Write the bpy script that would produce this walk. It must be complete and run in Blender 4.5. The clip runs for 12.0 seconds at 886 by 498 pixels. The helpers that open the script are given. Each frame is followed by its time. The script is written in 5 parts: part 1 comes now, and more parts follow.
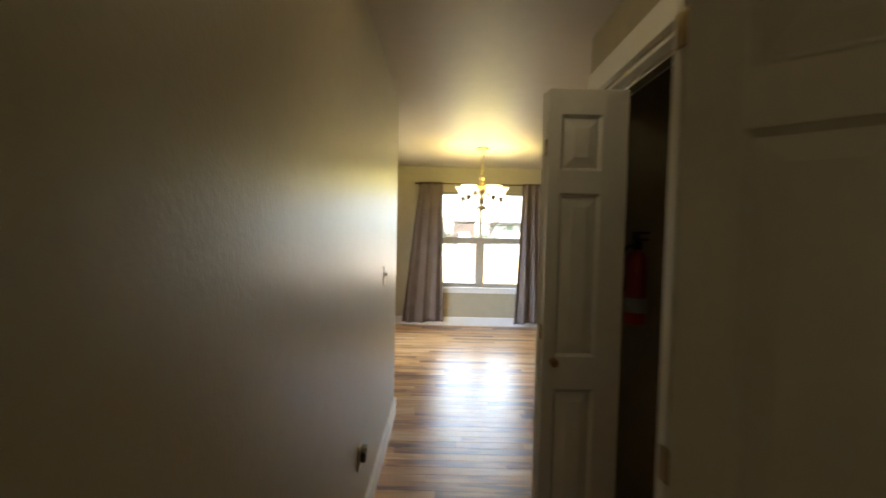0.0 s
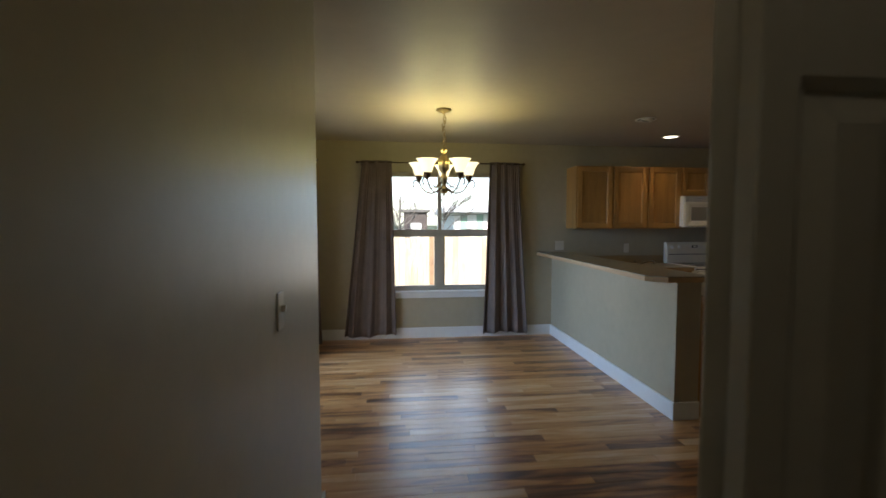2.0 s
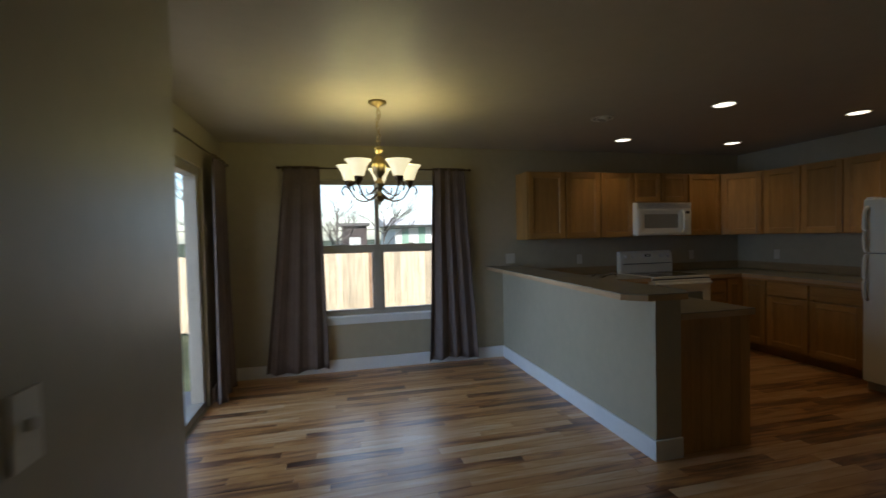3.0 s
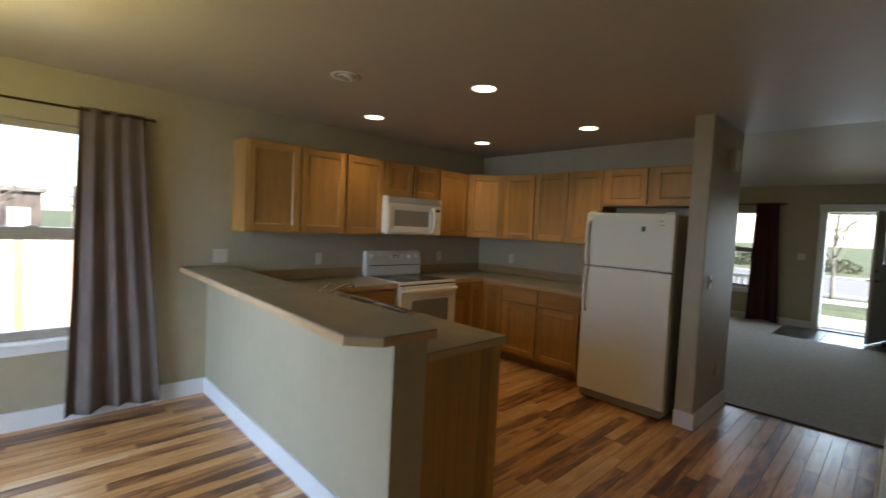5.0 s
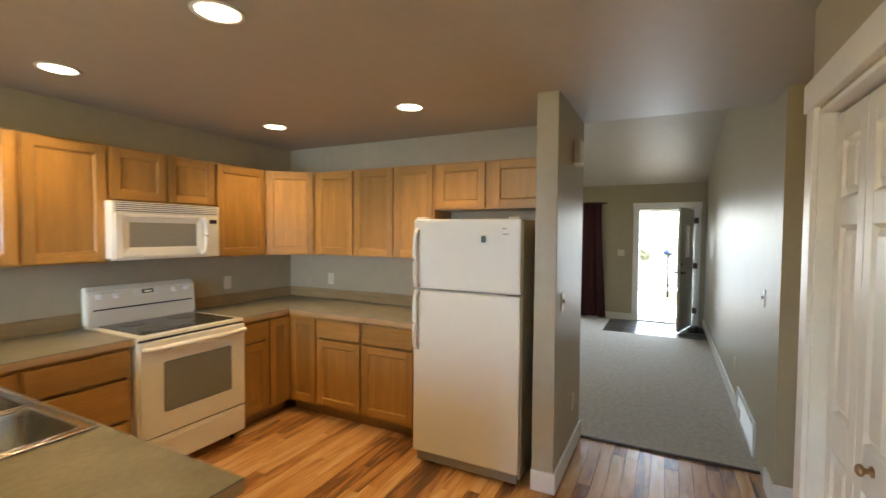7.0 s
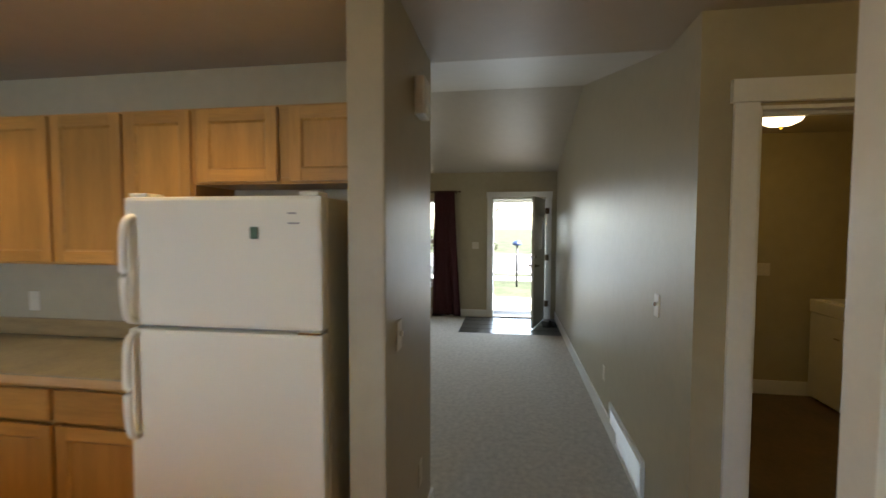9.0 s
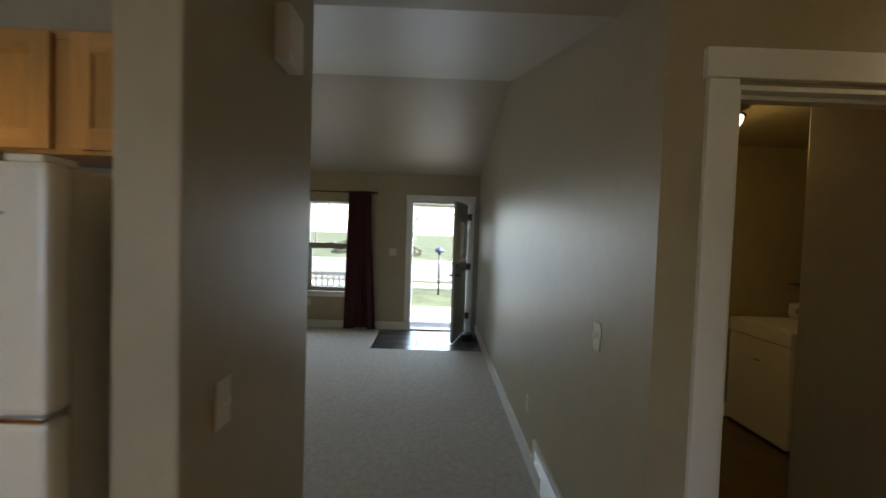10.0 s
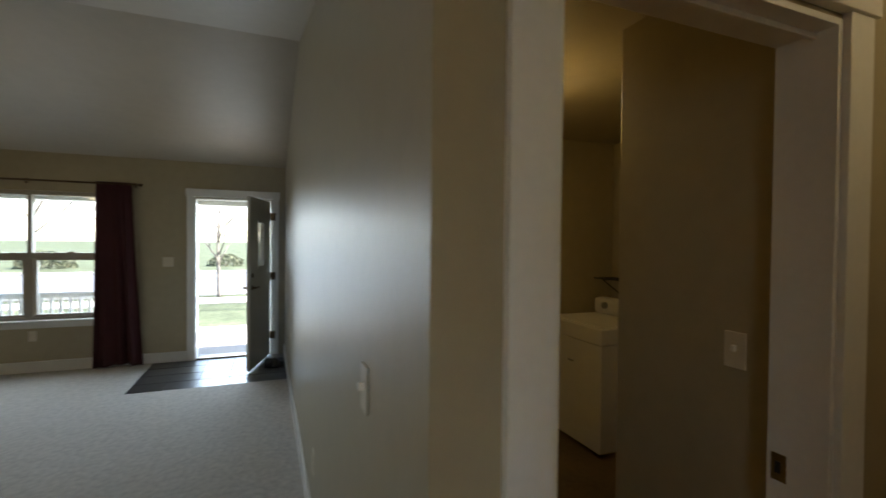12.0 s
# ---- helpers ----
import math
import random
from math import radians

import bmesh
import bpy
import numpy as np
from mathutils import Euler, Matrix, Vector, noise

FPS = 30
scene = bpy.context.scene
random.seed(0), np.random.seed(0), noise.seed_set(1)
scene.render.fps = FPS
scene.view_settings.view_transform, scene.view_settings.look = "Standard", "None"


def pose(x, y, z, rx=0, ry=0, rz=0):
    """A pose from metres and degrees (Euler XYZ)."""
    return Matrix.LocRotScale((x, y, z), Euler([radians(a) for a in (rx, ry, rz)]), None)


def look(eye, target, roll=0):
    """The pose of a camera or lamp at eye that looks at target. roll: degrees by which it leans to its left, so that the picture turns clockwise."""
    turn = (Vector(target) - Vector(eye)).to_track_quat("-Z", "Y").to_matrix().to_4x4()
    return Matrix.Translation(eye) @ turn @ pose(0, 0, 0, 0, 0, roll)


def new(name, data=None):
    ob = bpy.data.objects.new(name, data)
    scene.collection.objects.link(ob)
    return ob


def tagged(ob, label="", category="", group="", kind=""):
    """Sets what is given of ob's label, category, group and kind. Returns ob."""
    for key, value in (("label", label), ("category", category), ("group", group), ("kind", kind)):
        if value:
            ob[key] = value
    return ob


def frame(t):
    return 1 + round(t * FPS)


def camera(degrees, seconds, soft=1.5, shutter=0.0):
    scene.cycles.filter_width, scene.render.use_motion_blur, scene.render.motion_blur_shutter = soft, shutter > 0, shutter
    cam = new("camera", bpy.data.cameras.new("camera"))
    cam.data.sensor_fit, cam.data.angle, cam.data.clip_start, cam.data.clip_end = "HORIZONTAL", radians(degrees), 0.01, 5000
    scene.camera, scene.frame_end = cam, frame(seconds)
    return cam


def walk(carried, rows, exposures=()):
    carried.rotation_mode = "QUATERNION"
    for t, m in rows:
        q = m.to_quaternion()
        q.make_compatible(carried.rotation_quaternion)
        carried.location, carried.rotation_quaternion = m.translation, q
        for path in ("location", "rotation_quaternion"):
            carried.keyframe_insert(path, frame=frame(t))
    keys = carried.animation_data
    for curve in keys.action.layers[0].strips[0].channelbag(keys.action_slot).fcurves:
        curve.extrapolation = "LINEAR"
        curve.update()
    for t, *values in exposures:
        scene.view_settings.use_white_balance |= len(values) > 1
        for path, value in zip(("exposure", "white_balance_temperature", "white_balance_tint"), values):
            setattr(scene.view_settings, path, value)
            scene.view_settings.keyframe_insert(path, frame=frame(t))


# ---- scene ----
cam = camera(89.9, 12.0, shutter=0.5)
PATH = [
    (0, (-2.024, -6.814, 1.441), (-2.022, -4.815, 1.363), 1.3),
    (0.5, (-2.024, -6.496, 1.443), (-2.236, -4.51, 1.352), 1.2),
    (1, (-2.005, -6.164, 1.424), (-2.011, -4.17, 1.276), 0.9),
    (1.5, (-2.021, -5.823, 1.423), (-1.899, -3.833, 1.266), 0.7),
    (2, (-2.03, -5.507, 1.434), (-1.806, -3.523, 1.319), 0.0),
    (2.5, (-2.0, -5.187, 1.437), (-1.682, -3.213, 1.372), -1.0),
    (4.5, (-1.415, -4.172, 1.441), (-0.224, -2.568, 1.334), 1.5),
    (5, (-1.153, -4.006, 1.495), (0.236, -2.57, 1.39), 2.7),
    (5.5, (-0.903, -3.855, 1.543), (0.631, -2.575, 1.449), 3.4),
    (6, (-0.624, -3.723, 1.559), (1.02, -2.587, 1.477), 3.0),
    (6.5, (-0.328, -3.653, 1.571), (1.387, -2.627, 1.502), 1.7),
    (7, (-0.043, -3.556, 1.58), (1.74, -2.652, 1.509), 0.5),
    (9, (1.152, -3.393, 1.567), (3.126, -3.089, 1.467), 0.1),
    (9.5, (1.476, -3.452, 1.57), (3.468, -3.304, 1.48), 0.7),
    (10, (1.755, -3.461, 1.567), (3.754, -3.493, 1.497), 1.9),
    (10.5, (1.99, -3.516, 1.56), (3.979, -3.73, 1.521), 2.5),
    (11, (2.172, -3.633, 1.56), (4.136, -4.008, 1.551), 2.2),
    (11.5, (2.364, -3.762, 1.542), (4.289, -4.306, 1.532), 1.5),
    (12, (2.485, -3.913, 1.525), (4.344, -4.65, 1.494), 0.6),
]
EXPOSURES = [(0, 3.05, 7300, 10), (0.5, 2.85, 7300, 10), (1, 2.6, 7150, 10), (1.5, 2.15, 6650, 10), (2, 1.52, 6300, 10), (2.5, 0.88, 6050, 10), (4.5, 1.5, 6250, 10),
             (5, 2.45, 6600, 10), (5.5, 3.35, 6850, 12), (6, 3.6, 7050, 13), (7, 3.9, 7050, 12), (9, 3.3, 7000, 11), (9.5, 3.05, 6900, 10), (10, 2.82, 6600, 10),
             (10.5, 2.78, 6350, 10), (11, 2.78, 6350, 10), (12, 3.05, 6500, 10)]
walk(cam, [(t, look(eye, target, roll)) for t, eye, target, roll in PATH], EXPOSURES)

SKY, SUN, SKYLIGHT = 0.15, 5.0, 4.5
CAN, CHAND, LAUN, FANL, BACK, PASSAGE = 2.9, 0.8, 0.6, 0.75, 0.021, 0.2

# ---- world, sun, large lights ----
world = bpy.data.worlds.new("sky")
scene.world = world
world.use_nodes = True
wn = world.node_tree.nodes
wn.clear()
sky = wn.new("ShaderNodeTexSky")
sky.sky_type = "NISHITA"
sky.sun_disc = False
sky.sun_elevation = radians(40)
sky.sun_rotation = radians(190)
sky.air_density = 1.0
sky.dust_density = 1.0
bg = wn.new("ShaderNodeBackground")
bg.inputs["Strength"].default_value = SKY
wo = wn.new("ShaderNodeOutputWorld")
world.node_tree.links.new(sky.outputs[0], bg.inputs[0])
world.node_tree.links.new(bg.outputs[0], wo.inputs[0])

sun = new("sun", bpy.data.lights.new("sun", "SUN"))
sun.data.energy = SUN
sun.data.angle = radians(0.6)
sun.data.color = (1.0, 0.95, 0.86)
sun.matrix_world = look((0, 0, 0), (0.13, 0.75, -0.65))


def opening_light(name, m, w, h, power, color=(0.68, 0.84, 1.0), spread=130):
    """Sky light that enters by a window or door."""
    d = bpy.data.lights.new(name, "AREA")
    d.shape, d.size, d.size_y, d.energy, d.color = "RECTANGLE", w, h, power, color
    d.spread = radians(spread)
    ob = new(name, d)
    ob.matrix_world = m
    return ob


opening_light("window_light", look((-1.45, 0.3, 1.33), (-1.45, -3, 0.0)), 1.4, 1.35, SKYLIGHT * 0.6)
opening_light("patio_light", look((-3.6, -1.65, 1.2), (0.0, -0.75, 0.1)), 1.8, 1.9, SKYLIGHT * 1.5, (0.42, 0.62, 1.0), 78)
opening_light("living_window_light", look((9.2, -1.41, 1.33), (5, -1.41, -0.6)), 1.6, 1.35, SKYLIGHT * 0.72)
opening_light("front_door_light", look((9.25, -3.5, 1.1), (5, -3.5, -0.6)), 0.85, 1.95, SKYLIGHT * 0.62)


# ---- materials ----
def mat(name, color, rough=0.5, metal=0.0, var=0.12, scale=6.0, bump=0.0, bump_scale=120.0, dark=None, stretch=(1, 1, 1),
        coords="Object", spec=0.5, coat=0.0, island=False, obj=False, obj_var=0.0, detail=4.0):
    """A surface with variation at two scales and fine relief."""
    m = bpy.data.materials.new(name)
    m.use_nodes = True
    nt = m.node_tree
    n, l = nt.nodes, nt.links
    p = n["Principled BSDF"]
    p.inputs["Roughness"].default_value = rough
    p.inputs["Metallic"].default_value = metal
    p.inputs["Specular IOR Level"].default_value = spec
    p.inputs["Coat Weight"].default_value = coat
    p.inputs["Coat Roughness"].default_value = 0.12
    if coords == "World":
        vec = n.new("ShaderNodeNewGeometry").outputs["Position"]
    else:
        vec = n.new("ShaderNodeTexCoord").outputs["Object"]
    rnd = None
    if island:
        rnd = n.new("ShaderNodeNewGeometry").outputs["Random Per Island"]
    elif obj:
        rnd = n.new("ShaderNodeObjectInfo").outputs["Random"]
    if rnd is not None:
        off = n.new("ShaderNodeVectorMath")
        off.operation = "SCALE"
        off.inputs[0].default_value = (37.0, 53.0, 91.0)
        l.new(rnd, off.inputs["Scale"])
        add = n.new("ShaderNodeVectorMath")
        l.new(vec, add.inputs[0])
        l.new(off.outputs[0], add.inputs[1])
        vec = add.outputs[0]
    mp = n.new("ShaderNodeMapping")
    mp.inputs["Scale"].default_value = stretch
    l.new(vec, mp.inputs[0])
    big = n.new("ShaderNodeTexNoise")
    big.inputs["Scale"].default_value = scale
    big.inputs["Detail"].default_value = detail
    l.new(mp.outputs[0], big.inputs[0])
    fine = n.new("ShaderNodeTexNoise")
    fine.inputs["Scale"].default_value = scale * 9
    fine.inputs["Detail"].default_value = 3
    l.new(mp.outputs[0], fine.inputs[0])
    mixf = n.new("ShaderNodeMix")
    mixf.inputs[0].default_value = 0.35
    l.new(big.outputs[0], mixf.inputs[2])
    l.new(fine.outputs[0], mixf.inputs[3])
    ramp = n.new("ShaderNodeValToRGB")
    d = dark or tuple(c * (1 - 2 * var) for c in color)
    b = tuple(min(1, c * (1 + var)) for c in color)
    ramp.color_ramp.elements[0].position, ramp.color_ramp.elements[1].position = 0.32, 0.68
    ramp.color_ramp.elements[0].color = (*d, 1)
    ramp.color_ramp.elements[1].color = (*b, 1)
    l.new(mixf.outputs[0], ramp.inputs[0])
    out = ramp.outputs[0]
    if rnd is not None and obj_var:
        r2 = n.new("ShaderNodeMapRange")
        r2.inputs[3].default_value, r2.inputs[4].default_value = 1 - obj_var, 1 + obj_var * 0.5
        l.new(rnd, r2.inputs[0])
        mul = n.new("ShaderNodeMix")
        mul.data_type, mul.blend_type = "RGBA", "MULTIPLY"
        mul.inputs[0].default_value = 1
        l.new(out, mul.inputs[6])
        l.new(r2.outputs[0], mul.inputs[7])
        out = mul.outputs[2]
    l.new(out, p.inputs["Base Color"])
    rr = n.new("ShaderNodeMapRange")
    rr.inputs[3].default_value, rr.inputs[4].default_value = max(0.02, rough * 0.92), min(1, rough * 1.08)
    l.new(big.outputs[0], rr.inputs[0])
    l.new(rr.outputs[0], p.inputs["Roughness"])
    if bump:
        t = n.new("ShaderNodeTexNoise")
        t.inputs["Scale"].default_value = bump_scale
        t.inputs["Detail"].default_value = 3
        l.new(vec, t.inputs[0])
        bp = n.new("ShaderNodeBump")
        bp.inputs["Strength"].default_value = bump
        bp.inputs["Distance"].default_value = 0.004
        l.new(t.outputs[0], bp.inputs["Height"])
        l.new(bp.outputs[0], p.inputs["Normal"])
    return m


def plank_mat(name, island):
    """Hickory strip floor: each board its own tone, from cream to dark brown, with long grain."""
    m = bpy.data.materials.new(name)
    m.use_nodes = True
    n, l = m.node_tree.nodes, m.node_tree.links
    p = n["Principled BSDF"]
    geo = n.new("ShaderNodeNewGeometry")
    rnd = geo.outputs["Random Per Island"] if island else n.new("ShaderNodeObjectInfo").outputs["Random"]
    off = n.new("ShaderNodeVectorMath")
    off.operation = "SCALE"
    off.inputs[0].default_value = (31.0, 47.0, 13.0)
    l.new(rnd, off.inputs["Scale"])
    add = n.new("ShaderNodeVectorMath")
    l.new(geo.outputs["Position"], add.inputs[0])
    l.new(off.outputs[0], add.inputs[1])
    mp = n.new("ShaderNodeMapping")
    mp.inputs["Scale"].default_value = (1.5, 11, 1)
    l.new(add.outputs[0], mp.inputs[0])
    g = n.new("ShaderNodeTexNoise")
    g.inputs["Scale"].default_value, g.inputs["Detail"].default_value, g.inputs["Distortion"].default_value = 1.6, 5, 0.9
    l.new(mp.outputs[0], g.inputs[0])
    tone = n.new("ShaderNodeValToRGB")
    e = tone.color_ramp.elements
    e[0].position, e[0].color = 0.0, (0.085, 0.034, 0.013, 1)
    e[1].position, e[1].color = 1.0, (0.72, 0.50, 0.28, 1)
    for pos, c in ((0.2, (0.23, 0.092, 0.032, 1)), (0.42, (0.50, 0.232, 0.072, 1)), (0.7, (0.62, 0.34, 0.13, 1))):
        e.new(pos).color = c
    mixv = n.new("ShaderNodeMath")
    mixv.operation = "MULTIPLY_ADD"
    mixv.inputs[1].default_value = 0.7
    sub = n.new("ShaderNodeMath")
    sub.operation = "MULTIPLY_ADD"
    sub.inputs[1].default_value, sub.inputs[2].default_value = 1.4, -0.56
    l.new(g.outputs[0], sub.inputs[0])
    l.new(rnd, mixv.inputs[0])
    l.new(sub.outputs[0], mixv.inputs[2])
    l.new(mixv.outputs[0], tone.inputs[0])
    l.new(tone.outputs[0], p.inputs["Base Color"])
    p.inputs["Roughness"].default_value = 0.34
    p.inputs["Specular IOR Level"].default_value = 0.45
    p.inputs["Coat Weight"].default_value = 0.5
    p.inputs["Coat Roughness"].default_value = 0.29
    bp = n.new("ShaderNodeBump")
    bp.inputs["Strength"].default_value, bp.inputs["Distance"].default_value = 0.12, 0.002
    l.new(g.outputs[0], bp.inputs["Height"])
    l.new(bp.outputs[0], p.inputs["Normal"])
    return m


def glow(name, color, strength):
    m = bpy.data.materials.new(name)
    m.use_nodes = True
    p = m.node_tree.nodes["Principled BSDF"]
    p.inputs["Base Color"].default_value = (0.85, 0.82, 0.75, 1)
    p.inputs["Roughness"].default_value = 0.35
    p.inputs["Emission Color"].default_value = (*color, 1)
    p.inputs["Emission Strength"].default_value = strength
    return m


def glass(name):
    m = bpy.data.materials.new(name)
    m.use_nodes = True
    n, l = m.node_tree.nodes, m.node_tree.links
    n.clear()
    t, g = n.new("ShaderNodeBsdfTransparent"), n.new("ShaderNodeBsdfGlossy")
    g.inputs["Roughness"].default_value = 0.02
    mx, o = n.new("ShaderNodeMixShader"), n.new("ShaderNodeOutputMaterial")
    mx.inputs[0].default_value = 0.05
    l.new(t.outputs[0], mx.inputs[1])
    l.new(g.outputs[0], mx.inputs[2])
    l.new(mx.outputs[0], o.inputs[0])
    return m


PAINT = mat("wall_paint", (0.425, 0.369, 0.25), 0.40, var=0.05, scale=1.4, bump=0.2, bump_scale=62, coords="World", spec=0.45)
CEIL = mat("ceiling_paint", (0.475, 0.415, 0.325), 0.5, var=0.04, scale=1.1, bump=0.12, bump_scale=90, coords="World", spec=0.35)
TRIM = mat("white_trim_paint", (0.78, 0.77, 0.73), 0.35, var=0.03, scale=5, bump=0.05, bump_scale=60, coords="World")
DOORW = mat("white_door_paint", (0.76, 0.75, 0.72), 0.38, var=0.03, scale=4, bump=0.08, bump_scale=90)
OAK = mat("honey_wood_upright", (0.45, 0.235, 0.062), 0.36, var=0.13, scale=1.6, stretch=(9, 9, 0.8), bump=0.08, bump_scale=160, obj=True, obj_var=0.2, coat=0.12)
OAKH = mat("honey_wood_level", (0.45, 0.235, 0.062), 0.36, var=0.13, scale=1.6, stretch=(0.8, 9, 9), bump=0.08, bump_scale=160, obj=True, obj_var=0.2, coat=0.12)
# Darker copy of OAK: shade of the toe recess put into the colour.
OAKIN = mat("cabinet_shadow_wood", (0.3, 0.17, 0.07), 0.5, var=0.15, scale=2, stretch=(6, 6, 1))
LAMIN = mat("grey_brown_laminate", (0.27, 0.245, 0.165), 0.36, var=0.17, scale=5, bump=0.05, bump_scale=200, coords="World", detail=8)
SPLASH = mat("brown_laminate_strip", (0.35, 0.24, 0.11), 0.42, var=0.14, scale=4, stretch=(1, 1, 6), coords="World")
EDGE = mat("tan_wood_edge", (0.50, 0.33, 0.17), 0.4, var=0.1, scale=3, stretch=(2, 2, 12), coords="World")
APPL = mat("cream_enamel", (0.80, 0.77, 0.65), 0.3, var=0.004, scale=2, bump=0.02, bump_scale=260)
# Darker and rougher than the door enamel, for the cabinet sides.
APPL_S = mat("darker_cream_enamel_side", (0.62, 0.58, 0.46), 0.4, var=0.03, scale=3, bump=0.1, bump_scale=260)
WHITEP = mat("white_plastic", (0.8, 0.78, 0.72), 0.35, var=0.02, scale=8)
BLACKG = mat("black_glass", (0.018, 0.017, 0.016), 0.08, var=0.1, scale=8)
OVENG = mat("smoked_oven_glass", (0.22, 0.22, 0.175), 0.16, var=0.03, scale=4)
BLACK = mat("black_plastic", (0.02, 0.02, 0.02), 0.4, var=0.1, scale=9)
DARKSLOT = mat("dark_vent_slot", (0.1, 0.095, 0.08), 0.6, var=0.05, scale=9)
GREYP = mat("grey_plastic", (0.32, 0.31, 0.28), 0.4, var=0.05, scale=9)
STEEL = mat("brushed_steel", (0.55, 0.54, 0.52), 0.19, metal=1, var=0.08, scale=2, stretch=(1, 22, 1))
POLISHED = mat("polished_steel", (0.78, 0.77, 0.74), 0.14, metal=1, var=0.05, scale=3)
DARKRING = mat("dark_ring_print", (0.06, 0.058, 0.055), 0.2, var=0.05, scale=9)
# Grey shingle made pale: outdoor glare is put into its colour.
PALEROOF = mat("glare_pale_shingle", (0.5, 0.5, 0.49), 0.9, var=0.1, scale=5)
IVORY = mat("ivory_plate_plastic", (0.66, 0.61, 0.5), 0.4, var=0.04, scale=9)
CHROME = mat("chrome", (0.8, 0.8, 0.8), 0.08, metal=1, var=0.02, scale=5)
BRASS = mat("antique_brass", (0.36, 0.27, 0.14), 0.3, metal=1, var=0.15, scale=8)
KNOBM = mat("dull_copper_knob", (0.4, 0.25, 0.14), 0.35, metal=1, var=0.1, scale=14)
BRONZE = mat("dark_bronze", (0.12, 0.08, 0.045), 0.35, metal=1, var=0.12, scale=14)
FRAME = mat("tan_vinyl_window_frame", (0.40, 0.36, 0.29), 0.45, var=0.04, scale=7)
CURT = mat("taupe_curtain_cloth", (0.155, 0.115, 0.095), 0.85, var=0.1, scale=5, bump=0.3, bump_scale=420)
CURTR = mat("burgundy_curtain_cloth", (0.06, 0.012, 0.016), 0.8, var=0.12, scale=5, bump=0.3, bump_scale=420)
CARPET = mat("grey_beige_carpet", (0.56, 0.525, 0.47), 0.97, var=0.11, scale=26, bump=1.0, bump_scale=95, coords="World", spec=0.1, detail=9.0)
SLATE = mat("dark_slate_tile", (0.05, 0.047, 0.045), 0.3, var=0.25, scale=4, bump=0.3, bump_scale=40, obj=True, obj_var=0.3)
GROUT = mat("tile_grout", (0.12, 0.11, 0.1), 0.9, var=0.1, scale=20)
VINYL = mat("brown_vinyl_floor", (0.16, 0.105, 0.06), 0.45, var=0.2, scale=3, coords="World")
SUBF = mat("dark_floor_joint", (0.05, 0.03, 0.018), 0.7, var=0.1, scale=6)
PLANK = plank_mat("hickory_board", False)
PLANKJ = plank_mat("hickory_board_far", True)
GLASS = glass("window_glass")
SHADE = glow("frosted_lit_shade", (1.0, 0.86, 0.5), 0.5)
DOME = glow("lit_dome_glass", (1.0, 0.84, 0.55), 0.6)
CANL = glow("lit_downlight", (1.0, 0.88, 0.66), 1.3)
DISPLAY = glow("green_clock_display", (0.5, 0.6, 0.15), 0.03)
CONC = mat("porch_concrete", (0.36, 0.35, 0.33), 0.85, var=0.1, scale=2, bump=0.3, coords="World")
GRASS = mat("lawn_grass", (0.07, 0.083, 0.05), 0.95, var=0.3, scale=0.8, bump=0.8, bump_scale=30, coords="World", spec=0.1)
ASPH = mat("street_asphalt", (0.09, 0.09, 0.097), 0.9, var=0.12, scale=1.5, bump=0.3, coords="World")
FENCEW = mat("cedar_fence_board", (0.58, 0.47, 0.32), 0.8, var=0.18, scale=2, stretch=(6, 6, 1), obj=True, obj_var=0.25)
BARK = mat("grey_bark", (0.13, 0.115, 0.1), 0.9, var=0.25, scale=8, bump=0.5)
LEAF = mat("olive_shrub_leaf", (0.075, 0.085, 0.045), 0.8, var=0.3, scale=3, island=True, obj_var=0.4)
SIDING = mat("pale_siding", (0.62, 0.62, 0.58), 0.7, var=0.05, scale=2)
GREENS = mat("green_siding", (0.22, 0.34, 0.26), 0.7, var=0.08, scale=2)
ROOF = mat("grey_shingle", (0.16, 0.15, 0.14), 0.9, var=0.15, scale=5)
DARKS = mat("dark_shed_boards", (0.07, 0.055, 0.05), 0.8, var=0.2, scale=3)
REDP = mat("red_enamel", (0.28, 0.015, 0.012), 0.3, var=0.08, scale=6)
RAILW = mat("white_rail_paint", (0.7, 0.7, 0.68), 0.5, var=0.04, scale=5)
# Wall paint darkened: the closet's dimness is put into the colour.
CLOSETW = mat("dimmed_closet_paint", (0.3, 0.26, 0.18), 0.6, var=0.06, scale=2, coords="World")
BLUEP = mat("dark_blue_paint", (0.03, 0.05, 0.12), 0.5, var=0.1, scale=6)


# ---- mesh helpers ----
def B(bm, x0, x1, y0, y1, z0, z1, bevel=0.0, mi=0, m=None):
    """A box in bm, with softened edges if wanted."""
    vs = [Vector((x, y, z)) for x in (x0, x1) for y in (y0, y1) for z in (z0, z1)]
    if m is not None:
        vs = [m @ v for v in vs]
    v = [bm.verts.new(c) for c in vs]
    fs = [bm.faces.new([v[i] for i in f]) for f in
          ((0, 1, 3, 2), (4, 6, 7, 5), (0, 4, 5, 1), (2, 3, 7, 6), (0, 2, 6, 4), (1, 5, 7, 3))]
    for f in fs:
        f.material_index = mi
    if bevel:
        es = list({e for f in fs for e in f.edges})
        r = bmesh.ops.bevel(bm, geom=es, offset=bevel, segments=2, affect="EDGES", profile=0.6)
        for f in r["faces"]:
            f.material_index = mi
    return fs


def box(x0, x1, y0, y1, z0, z1, bevel=0.0):
    bm = bmesh.new()
    B(bm, x0, x1, y0, y1, z0, z1, bevel)
    return bm


